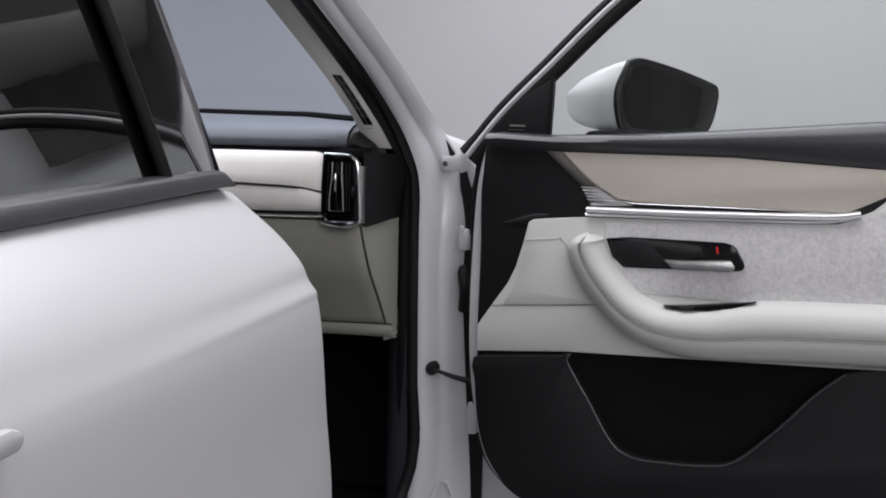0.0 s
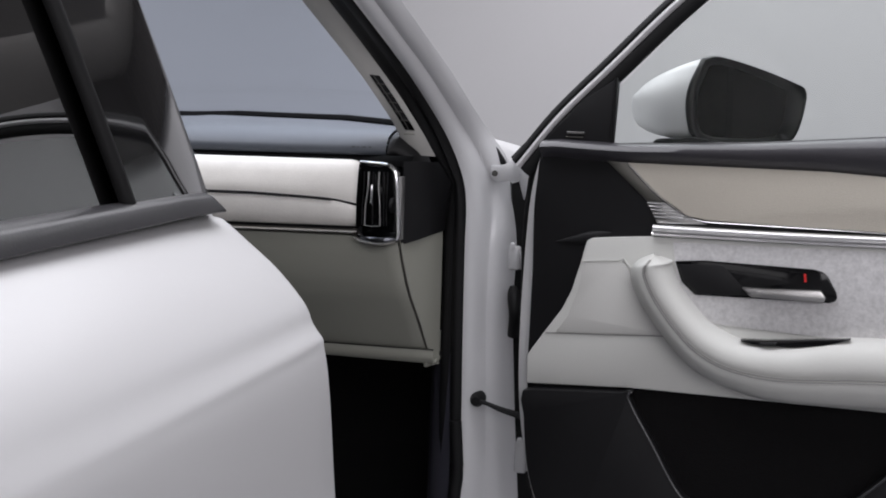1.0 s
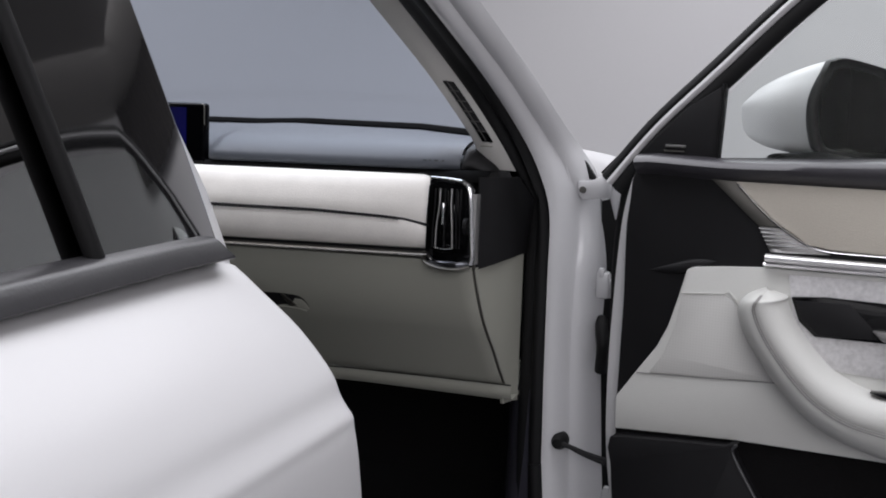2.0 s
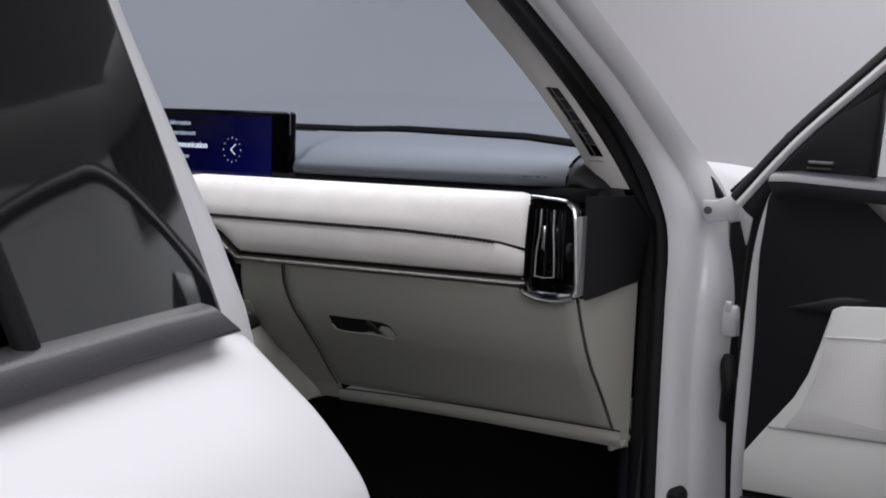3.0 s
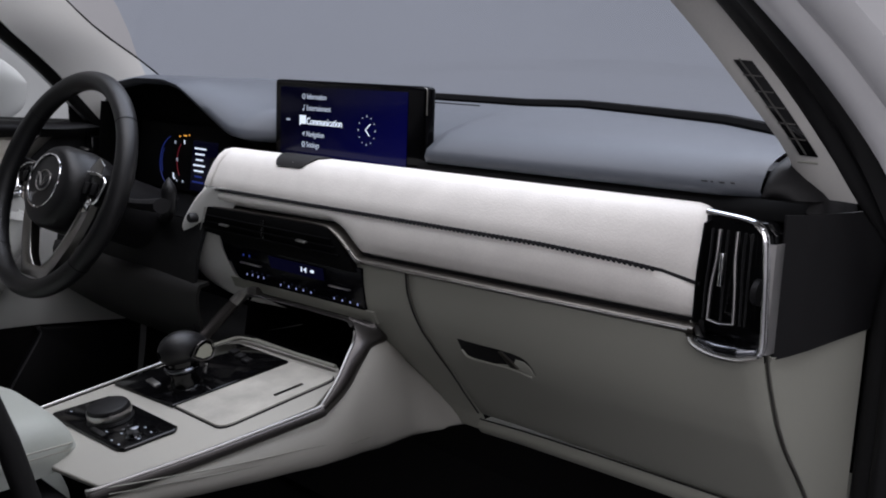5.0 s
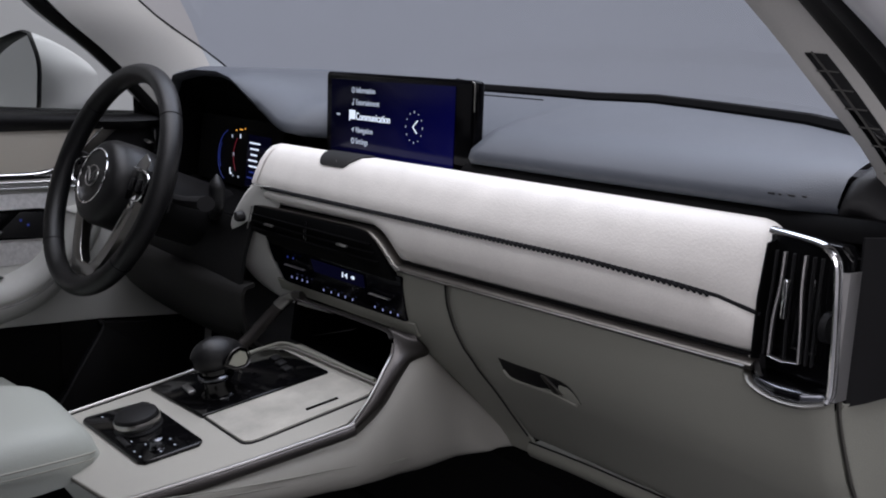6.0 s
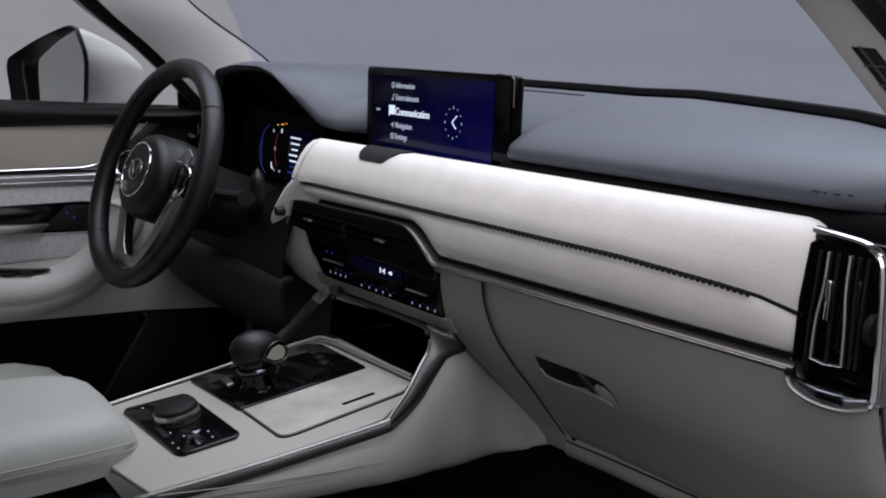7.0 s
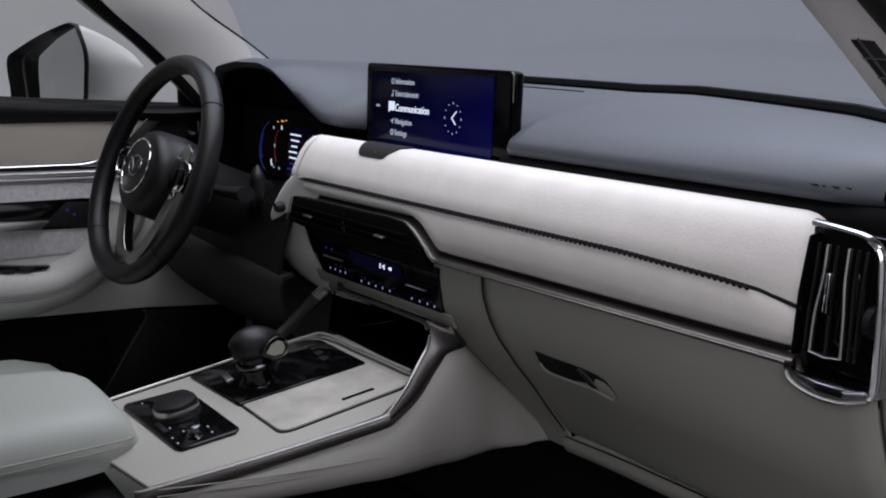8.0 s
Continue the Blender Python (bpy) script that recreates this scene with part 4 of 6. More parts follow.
# instrument cluster under its hood
part("cluster_hood", merge(
    grid([[(x, lip_y(x) + dy, max(1.045, lip_z(x) - dz)) for x in [-0.66 + 0.47 * k / 40 for k in range(41)]] for dy, dz in ((0.012, 0.004), (0.03, 0.010), (0.06, 0.02), (0.075, 0.05), (0.08, 0.2))]),
    grid([[(x, -0.10 + dy, z) for x in [-0.66 + 0.44 * k / 10 for k in range(11)]] for dy, z in ((0.0, 1.02), (0.03, 1.035), (0.12, 1.045))]),
    grid([[(x, y, z) for y in (-0.09, -0.04, 0.01)] for x, z in ((-0.212, 1.12), (-0.216, 1.09), (-0.22, 1.03), (-0.225, 0.95))]),
    slab([(-0.612, -0.078, 1.03), (-0.612, 0.05, 1.03), (-0.612, 0.05, 1.188), (-0.612, -0.066, 1.192)], (-0.004, 0, 0)),
), VOID, dash, "black hood over the instruments", angle=60)
cl = part("instrument_display", slab([(-0.56, -0.028, 1.045), (-0.262, -0.028, 1.045), (-0.262, -0.016, 1.16), (-0.56, -0.016, 1.16)], (0, 0.012, 0), 0.003), VOID, car, "digital instrument display lit blue and red")


def on_cluster(x, z):
    x -= 0.028
    return Vector((x, -0.0305 + 0.012 * (z - 1.045) / 0.115, z))


def arc(x, z, r, a0, a1, w, mat, name="dial_arc", squash=1.0):
    pts = [on_cluster(x + r * squash * math.cos(math.radians(a0 + (a1 - a0) * k / 14)), z + r * math.sin(math.radians(a0 + (a1 - a0) * k / 14))) for k in range(15)]
    part(name, tube(pts, w, 0.0006, n=6), mat, cl)


arc(-0.405, 1.095, 0.044, 110, 250, 0.0007, BLUE)
arc(-0.405, 1.095, 0.038, 150, 215, 0.0005, BLUE)
arc(-0.352, 1.10, 0.040, 140, 225, 0.0011, RED)
for x, z, w, h, mat in ((-0.402, 1.128, 0.004, 0.005, DIM), (-0.372, 1.130, 0.003, 0.007, LIT), (-0.400, 1.070, 0.003, 0.009, LIT), (-0.396, 1.065, 0.005, 0.003, LIT), (-0.392, 1.098, 0.004, 0.006, DIM), (-0.388, 1.062, 0.003, 0.003, DIM), (-0.368, 1.062, 0.004, 0.004, DIM),
                        (-0.388, 1.139, 0.004, 0.002, AMBER), (-0.371, 1.141, 0.010, 0.002, AMBER), (-0.358, 1.143, 0.003, 0.002, AMBER)):
    part("dial_mark", box(on_cluster(x, z), (w, 0.0006, h)), mat, cl)
for k in range(7):
    part("message_bar", box(on_cluster(-0.320, 1.122 - 0.0095 * k), (0.036 - 0.007 * (k % 3), 0.0006, 0.0028)), LIT if k < 5 else BLUE, cl)
part("blue_field", slab([on_cluster(x, z) + Vector((0, 0.0008, 0)) for x, z in ((-0.345, 1.05), (-0.268, 1.05), (-0.268, 1.135), (-0.345, 1.135))], (0, 0.0006, 0)), SCREEN, cl)
part("lower_dash", merge(
    grid([[(x, y, z) for x in [-0.72 + 0.518 * k / 12 for k in range(13)]] for y, z in ((-0.105, 1.02), (-0.12, 0.97), (-0.13, 0.90), (-0.125, 0.85), (-0.08, 0.81), (0.08, 0.79), (0.16, 0.79))], 0.006),
), RUBBER, dash, "black lower dashboard on the driver's side")
part("left_vent", slab([(-0.70, -0.06, 1.02), (-0.64, -0.075, 1.02), (-0.64, -0.075, 1.125), (-0.70, -0.06, 1.125)], (0, 0.02, 0), 0.003), GLOSS, dash, "black outer air vent on the driver's side")
for z in (1.05, 1.075, 1.10):
    part("vane", tube([(-0.695, -0.068, z), (-0.645, -0.082, z)], 0.002, 0.005, n=6), SATIN, dash)
part("knee_panel", grid([[(x, y + 0.02 * ((x + 0.45) / 0.25) ** 2 - 0.01, z) for x in [-0.70 + 0.512 * k / 12 for k in range(13)]] for y, z in ((-0.120, 0.930), (-0.138, 0.926), (-0.143, 0.912), (-0.142, 0.885), (-0.134, 0.855), (-0.118, 0.832), (-0.09, 0.812), (-0.04, 0.80))], 0.006), material("dark_taupe_plastic", (0.011, 0.0105, 0.010), 0.6, grain=0.05, scale=600, bump=0.2), dash, "dark taupe knee panel below the wheel", angle=60)

# -- steering wheel --
HUB = Vector((-0.385, -0.251, 1.072))
tilt = Matrix.Translation(HUB) @ pose(0, 0, 0, 0, 0, 3.6) @ pose(0, 0, 0, -21)  # local x right, local z up the wheel, -y to the driver


def wheel_at(x, up, out=0.0):
    return tilt @ Vector((x, -out, up))


R = 0.170
rim_pts = [wheel_at(R * math.sin(2 * math.pi * k / 64), R * math.cos(2 * math.pi * k / 64)) for k in range(64)]
axis = (tilt.to_3x3() @ Vector((0, -1, 0)))
wheel = part("steering_wheel", tube(rim_pts, 0.0165, 0.0150, axis, 16, closed=True), WHEEL, car, "black leather steering wheel with satin lower spokes")
hub_rot = tilt @ Matrix.Translation((0, 0.004, -0.008)) @ pose(0, 0, 0, 90)
part("airbag_cover", lathe([(0.0, 0.029), (0.040, 0.0285), (0.054, 0.026), (0.062, 0.020), (0.067, 0.008), (0.069, -0.03), (0.066, -0.055), (0.056, -0.075)], hub_rot @ Matrix.Diagonal((1.04, 1, 1, 1)), 40), WHEEL, wheel, "black airbag cover")
part("emblem_ring", tube([wheel_at(0.043 * math.sin(2 * math.pi * k / 40), 0.043 * math.cos(2 * math.pi * k / 40) - 0.004, 0.0255) for k in range(40)], 0.0016, closed=True, n=8), CHROME, wheel, "thin chrome ring")
part("emblem", tube(spline([wheel_at(x, z - 0.004, 0.0275) for x, z in ((-0.019, 0.011), (-0.010, 0.006), (0.0, -0.008), (0.010, 0.006), (0.019, 0.011))], 4), 0.0018, n=6), SATIN, wheel, "plain metal emblem shape")
part("emblem", tube([wheel_at(0.020 * math.sin(2 * math.pi * k / 24), 0.016 * math.cos(2 * math.pi * k / 24) - 0.004, 0.0265) for k in range(24)], 0.0012, closed=True, n=6), SATIN, wheel, "plain metal emblem shape")
for f in (-1, 1):
    part("spoke", slab([wheel_at(f * x, z, -0.010) for x, z in ((0.055, 0.028), (0.10, 0.026), (0.162, 0.034), (0.162, -0.012), (0.112, -0.022), (0.055, -0.030))], axis * -0.016, 0.004), DARK, wheel, "black side spoke with buttons")
    part("control_pod", slab([wheel_at(f * x, z, -0.006) for x, z in ((0.068, 0.022), (0.10, 0.022), (0.128, 0.014), (0.120, -0.016), (0.072, -0.024))], axis * 0.007, 0.003), GLOSS, wheel, "gloss black control pod")
    part("pod_trim", tube(spline([wheel_at(f * x, z, 0.002) for x, z in ((0.074, 0.025), (0.10, 0.024), (0.131, 0.013), (0.122, -0.018), (0.100, -0.024))], 5), 0.0017, n=6), CHROME, wheel, "bright pod edge")
    for k in range(2):
        part("button", box(wheel_at(f * (0.086 + 0.022 * k), 0.0, 0.003), (0.012, 0.004, 0.018), 0.002, pose(0, 0, 0, -21)), DARK, wheel)
    arm = spline([wheel_at(f * x, z, -0.006) for x, z in ((0.098, -0.020), (0.092, -0.050), (0.075, -0.090), (0.052, -0.128), (0.034, -0.148))], 4)
    inner_arm = spline([wheel_at(f * x, z, -0.008) for x, z in ((0.074, -0.026), (0.066, -0.052), (0.050, -0.086), (0.030, -0.118), (0.008, -0.136))], 4)
    part("lower_spoke", grid([[a - axis * 0.012, a, a.lerp(b, 0.35) + axis * 0.003, a.lerp(b, 0.7) + axis * 0.002, b, b - axis * 0.014] for a, b in zip(arm, inner_arm)], 0.002), SPOKE, wheel, "satin lower spoke", angle=60)
    part("spoke_edge", tube([p + axis * 0.0008 for p in inner_arm], 0.0011, n=6), SATIN, wheel, "bright spoke edge")
    part("spoke_cap", slab([wheel_at(f * x, z, -0.002) for x, z in ((0.084, -0.024), (0.106, -0.014), (0.104, -0.034), (0.088, -0.040))], axis * 0.004, 0.0015), CHROME, wheel, "bright cap between the spokes")
    part("spoke_cover", slab([wheel_at(f * x, z, -0.012) for x, z in ((0.058, 0.034), (0.076, 0.050), (0.094, 0.040), (0.090, 0.016), (0.066, 0.000))], axis * 0.003, 0.001), SPOKE, wheel, "satin cover beside the hub")
    part("paddle", slab([wheel_at(f * x, z, -0.045) for x, z in ((0.088, 0.016), (0.116, 0.020), (0.122, -0.025), (0.102, -0.04), (0.088, -0.03))], axis * -0.005, 0.002), DARK, wheel)
column = part("steering_column", merge(
    tube([wheel_at(0, -0.01, -0.03), wheel_at(0, -0.01, -0.10), wheel_at(0, -0.01, -0.20)], 0.065, 0.055, (1, 0, 0), n=18),
), DARK, car, "black steering column shroud")
part("stalk", tube(spline([wheel_at(0.05, 0.0, -0.075), wheel_at(0.10, 0.0, -0.078), wheel_at(0.140, 0.002, -0.075), wheel_at(0.178, 0.004, -0.070)], 5), 0.009, 0.011, n=10, taper=lambda u: 0.7 + 0.6 * u), DARK, column, "black wiper stalk")
part("stalk", tube(spline([wheel_at(-0.05, 0.0, -0.075), wheel_at(-0.10, 0.0, -0.078), wheel_at(-0.178, 0.004, -0.070)], 5), 0.009, 0.011, n=10), DARK, column, "black indicator stalk")

part("stalk", tube(spline([(-0.345, -0.10, 1.015), (-0.300, -0.118, 1.018), (-0.270, -0.128, 1.035), (-0.266, -0.130, 1.060), (-0.266, -0.130, 1.086)], 9), 0.0125, 0.0125, (1, 0, 0), n=14, taper=lambda u: 0.60 + 0.5 * u if u < 0.78 else 0.99 * max(0.12, math.cos((u - 0.78) / 0.22 * 1.45))), WHEEL, column, "black wiper stalk with a rounded end")
part("spoke_foot", slab([wheel_at(x, z, -0.004) for x, z in ((-0.052, -0.126), (-0.020, -0.133), (0.020, -0.133), (0.052, -0.126), (0.036, -0.152), (-0.036, -0.152))], axis * -0.010, 0.003), SPOKE, wheel, "satin foot of the lower spokes")
for k in (0.9, 2.3, 3.9, 5.4):
    part("rim_seam", tube([wheel_at(R * math.sin(k), R * math.cos(k)) + (wheel_at(math.sin(k), math.cos(k)) - wheel_at(0, 0)) * 0.0152 * math.cos(2 * math.pi * j / 20) + axis * 0.0167 * math.sin(2 * math.pi * j / 20) for j in range(20)], 0.0006, closed=True, n=6), THREAD, wheel)

# -- centre console --
def con_z(y):
    return 0.813 + 0.19 * (y + 0.275)


def con(x, y, up=0.0):
    return Vector((x, y, con_z(y) + up))


plate = [(-0.165, -0.455), (-0.166, -0.40), (-0.155, -0.286), (-0.148, -0.20), (-0.140, -0.11), (-0.11, -0.072), (0.085, -0.072), (0.110, -0.09), (0.150, -0.165), (0.142, -0.24), (0.125, -0.32), (0.095, -0.428), (0.000, -0.442)]
console = part("centre_console", slab([con(x, y, -0.0005) for x, y in plate], (0, 0, -0.006), 0.002), CONSOLE, car, "pale leather centre console with gloss black panels")
# side wall in soft plastic, flaring forward into the dashboard
rows, seams = [], []
for i in range(37):
    y = -0.425 + 0.525 * i / 36
    tx = ramp(y, [(-0.43, 0.100), (-0.32, 0.134), (-0.24, 0.152), (-0.165, 0.164), (-0.12, 0.164), (-0.06, 0.158), (-0.03, 0.152), (0.0, 0.153), (0.034, 0.167), (0.060, 0.176), (0.072, 0.190), (0.10, 0.205)])
    tz = ramp(y, [(-0.43, con_z(-0.43) - 0.006), (-0.165, con_z(-0.165) - 0.016), (-0.146, 0.832), (-0.123, 0.853), (-0.099, 0.875), (-0.074, 0.899), (-0.047, 0.904), (-0.0275, 0.8925), (0.0, 0.862), (0.034, 0.823), (0.060, 0.792), (0.072, 0.778), (0.10, 0.770)])
    low = ramp(y, [(-0.43, 0.752), (-0.2, 0.7545), (-0.09, 0.7510), (-0.05, 0.7520), (0.0, 0.7570), (0.04, 0.7605), (0.084, 0.763), (0.10, 0.7645)])
    k = 1.0 + 0.5 * (y + 0.43)
    prof = [(tz - (tz - low) * f, dx) for f, dx in ((0.0, -0.012), (0.03, -0.004), (0.18, 0.004), (0.40, 0.008), (0.62, 0.0095), (0.80, 0.008), (0.92, 0.004), (1.0, -0.004))] + [(low - 0.002, -0.03)]
    if y < -0.06:
        seams.append(Vector((tx + 0.0082 * k, y, low + 0.026)))
    calm = min(1.0, max(0.1, (0.05 - y) / 0.08))
    lean = 0.016 * min(1.0, max(0.0, (y + 0.09) / 0.06)) * min(1.0, max(0.0, (0.075 - y) / 0.03))
    rows.append([Vector((tx + dx * k * calm + lean * min(1.0, (tz - z) / (tz - low)), y, z)) for z, dx in prof])
part("side_panel", grid(rows, 0.003), CONSOLE, console, "warm grey console side panel", angle=70)
for lift in (0.0, 0.008):
    part("flank_seam", tube([p + Vector((-0.0004, 0, lift)) for p in seams], 0.0009, n=6), BEIGE, console, "sewn seam along the flank")
part("side_panel", grid([[Vector((-p.x - 0.01, p.y, p.z)) for p in r] for r in rows[:16]], 0.003), BEIGE, console, "warm grey console side panel", angle=70)
# metal edge along the console's right side and up the dashboard post
edge = spline([con(0.094, -0.445, 0.001), con(0.100, -0.43, 0.001), con(0.130, -0.32, 0.001), con(0.147, -0.24, 0.001), con(0.160, -0.178, 0.0015), (0.1635, -0.163, 0.8375)], 8)
part("edge_trim", tube(edge, 0.0024, 0.0030, n=8), SATIN, console, "satin metal edge strip")
part("edge_trim", tube([p + Vector((0.0035, 0, -0.0075)) for p in edge], 0.0065, 0.0035, n=10), DARKBRONZE, console, "dark bronze band under the metal strip")
inner_edge = spline([(0.1635, -0.166, 0.8355), (0.158, -0.136, 0.863), (0.148, -0.110, 0.889), (0.139, -0.091, 0.906), (0.121, -0.077, 0.920), (0.100, -0.071, 0.926)], 6)
outer_edge = spline([(0.1680, -0.166, 0.8250), (0.1690, -0.123, 0.848), (0.1665, -0.099, 0.868), (0.165, -0.074, 0.894), (0.162, -0.047, 0.904), (0.140, -0.058, 0.924)], 6)
rows_p = []
for n, (p, q) in enumerate(zip(inner_edge, outer_edge)):
    q = p.lerp(q, 0.66 + 0.34 * max(0.0, (n - 18) / 12))
    rows_p.append([p + Vector((-0.012, 0.022, -0.010)), p, p.lerp(q, 0.12) + Vector((0.001, -0.001, 0.001)), p.lerp(q, 0.5) + Vector((0.002, -0.002, 0.002)), p.lerp(q, 0.88) + Vector((0.002, -0.001, 0.001)), q, q + Vector((-0.004, 0.010, -0.006))])
part("post", grid(rows_p, 0.004), DARKBRONZE, console, "dark bronze post rising to the dashboard", angle=60)
part("post_trim", tube([p + Vector((0.0, -0.001, 0.001)) for p in inner_edge[:22]], 0.0015, n=6), SATIN, console)
post_l = spline([(-0.152, -0.168, 0.836), (-0.145, -0.138, 0.862), (-0.134, -0.112, 0.893), (-0.118, -0.094, 0.918), (-0.104, -0.090, 0.9255), (-0.085, -0.086, 0.9285)], 6)
part("post", tube(post_l, 0.0055, 0.010, (1, 0, 0), n=10), DARKBRONZE, console, "dark bronze post rising to the dashboard")
part("post_cap", tube([p + Vector((0.001, -0.0015, 0.001)) for p in post_l[15:26]], 0.0058, 0.0105, (1, 0, 0), n=10), SATIN, console, "bright bend at the top of the post")
part("frame_top", tube(spline([(-0.105, -0.090, 0.9255), (-0.060, -0.082, 0.9225), (0.000, -0.076, 0.9225), (0.060, -0.072, 0.9225), (0.104, -0.071, 0.9220), (0.122, -0.077, 0.918)], 6), 0.0020, 0.006, n=8), DARKBRONZE, console, "thin bronze frame over the cubby")
part("left_trim", tube([con(x, y, 0.0015) for x, y in ((-0.168, -0.60), (-0.168, -0.40), (-0.158, -0.286), (-0.151, -0.19))], 0.0022, n=8), SATIN, console, "bright strip along the driver's edge")
# dark cubby under the climate panel
part("cubby", merge(
    grid([[(x, y, z) for x in (-0.135, -0.06, 0.05, 0.128)] for y, z in ((-0.066, 0.9165), (0.02, 0.915), (0.09, 0.90), (0.10, 0.86), (0.03, 0.848), (-0.075, 0.8515))]),
    slab([(0.130, -0.075, 0.85), (0.130, 0.1, 0.85), (0.130, 0.1, 0.916), (0.130, -0.066, 0.916)], (0.004, 0, 0)),
    slab([(-0.136, -0.075, 0.85), (-0.136, 0.1, 0.85), (-0.136, 0.1, 0.916), (-0.136, -0.066, 0.916)], (-0.004, 0, 0)),
), GLOSS, console, "dark open cubby below the climate panel")
part("cubby_rim", tube(spline([con(-0.142, -0.17, 0.002), con(-0.130, -0.118, 0.005), con(-0.108, -0.098, 0.008), con(-0.02, -0.092, 0.008), con(0.095, -0.086, 0.008)], 5), 0.0028, 0.0028, n=8), BEIGE, console, "pale rim of the cubby")
# shifter plate
shift = [(-0.147, -0.288), (-0.008, -0.277), (0.013, -0.104), (-0.106, -0.106), (-0.126, -0.122)]
part("shift_plate", slab([con(x, y, 0.004) for x, y in shift], (0, 0, -0.006), 0.002), GLOSS, console, "gloss black shifter plate")
part("plate_slot", box(con(-0.095, -0.256, 0.005), (0.030, 0.010, 0.003), 0.001, pose(0, 0, 0, 10.8, 0, -6)), SATIN, console)
for k in range(3):
    part("drive_button", box(con(-0.085 + 0.022 * k, -0.130 - 0.004 * k, 0.005), (0.016, 0.012, 0.004), 0.0015, pose(0, 0, 0, 10.8)), DARK, console)
sh = Matrix.Translation(con(-0.052, -0.230, -0.004)) @ pose(0, 0, 0, 10.8)
shifter = part("shift_lever", lathe([(0.030, 0.002), (0.028, 0.006), (0.020, 0.010), (0.0175, 0.022), (0.0205, 0.046)], sh, 24), GLOSS, car, "black leather shift lever with metal collar")
part("collar", lathe([(0.0225, 0.030), (0.0240, 0.033), (0.0240, 0.036), (0.0222, 0.038)], sh, 24), SMOKE, shifter, "smoked chrome collar")
rows = []
for k in range(15):
    u = k / 14
    w = max(0.02, math.sin(math.pi * (0.02 + 0.96 * u))) ** 0.55
    cy = -0.030 + 0.072 * u
    lift = 0.061 - 0.003 * u
    rows.append([sh @ Vector((0.0245 * w * math.cos(2 * math.pi * j / 20), cy, lift + (0.028 - 0.006 * u) * w * math.sin(2 * math.pi * j / 20))) for j in range(20)])
part("knob", grid(rows, closed=True), WHEEL, shifter, "black leather shift knob", angle=80)
cap = [sh @ Vector(p) for p in ((0.0250, 0.000, 0.054), (0.0250, 0.014, 0.044), (0.0215, 0.032, 0.041), (0.0160, 0.041, 0.048), (0.0165, 0.039, 0.061), (0.0215, 0.028, 0.069), (0.0250, 0.012, 0.067))]
part("knob_face", slab(cap, (sh.to_3x3() @ Vector((0.0030, 0.0012, 0))), 0.001), GLOSS, shifter, "side cap of the knob")
part("knob_ring", tube([p + sh.to_3x3() @ Vector((0.0035, 0.0014, 0)) for p in spline(cap + cap[:1], 4)[:-1]], 0.0010, closed=True, n=6), DARKBRONZE, shifter, "dark ring round the side cap")
mid = sum(cap, Vector()) / len(cap)
part("knob_inset", slab([mid + (p - mid) * 0.72 + sh.to_3x3() @ Vector((0.0034, 0.0014, -0.001)) for p in cap], (sh.to_3x3() @ Vector((0.0008, 0.0003, 0)))), material("pale_olive_inset", (0.34, 0.34, 0.28), 0.3), shifter, "pale inset")
part("knob_button", tube([sh @ Vector((0.019, 0.022, 0.022)), sh @ Vector((0.023, 0.025, 0.036))], 0.003, n=8), CHROME, shifter)
# lidded cup tray with woven trim
lid = [(-0.004, -0.274), (0.086, -0.2725), (0.094, -0.2705), (0.0995, -0.265), (0.102, -0.255), (0.113, -0.114), (0.112, -0.105), (0.106, -0.0995), (0.019, -0.102)]
lid_ob = part("tray_lid", slab([con(x, y, 0.0035) for x, y in lid], (0, 0, -0.005), 0.0010), LID, car, "pale mottled tray lid")
part("lid_slot", slab([con(x, y, 0.0040) for x, y in ((0.083, -0.182), (0.089, -0.183), (0.094, -0.140), (0.088, -0.139))], (0, 0, -0.001)), GLOSS, lid_ob)
part("lid_gap", slab([con(x, y, 0.0012) for x, y in ((-0.0055, -0.2755), (0.090, -0.2740), (0.0965, -0.2715), (0.1015, -0.2655), (0.1042, -0.255), (0.1152, -0.113), (0.1135, -0.103), (0.106, -0.0980), (0.017, -0.1005))], (0, 0, -0.002)), DARK, console)
# rotary controller pad
pad = [(-0.133, -0.381), (-0.125, -0.387), (0.036, -0.378), (0.046, -0.373), (0.057, -0.311), (0.050, -0.303), (-0.104, -0.307), (-0.114, -0.312)]
ctl = part("control_pad", slab([con(x, y, 0.004) for x, y in pad], (0, 0, -0.006), 0.002), GLOSS, car, "gloss black control pad")
rot = Matrix.Translation(con(-0.048, -0.343, 0.004)) @ pose(0, 0, 0, 10.8)
part("rotary_dial", lathe([(0.0, 0.020), (0.020, 0.0205), (0.0255, 0.0185), (0.027, 0.015), (0.0275, 0.004), (0.030, 0.001), (0.030, 0.0)], rot, 36), DARK, ctl, "black rotary dial")
part("dial_ring", lathe([(0.0278, 0.014), (0.0285, 0.012), (0.0282, 0.006), (0.0276, 0.004)], rot, 36), SATIN, ctl, "satin dial rim")
kn = Matrix.Translation(con(0.022, -0.348, 0.004)) @ pose(0, 0, 0, 10.8)
part("volume_knob", lathe([(0.0, 0.012), (0.007, 0.012), (0.009, 0.0105), (0.0095, 0.003), (0.011, 0.0)], kn, 24), SMOKE, ctl, "small metal volume knob")
part("pad_bar", box(con(-0.022, -0.373, 0.0055), (0.034, 0.007, 0.003), 0.001, pose(0, 0, 0, 10.8)), DARK, ctl)
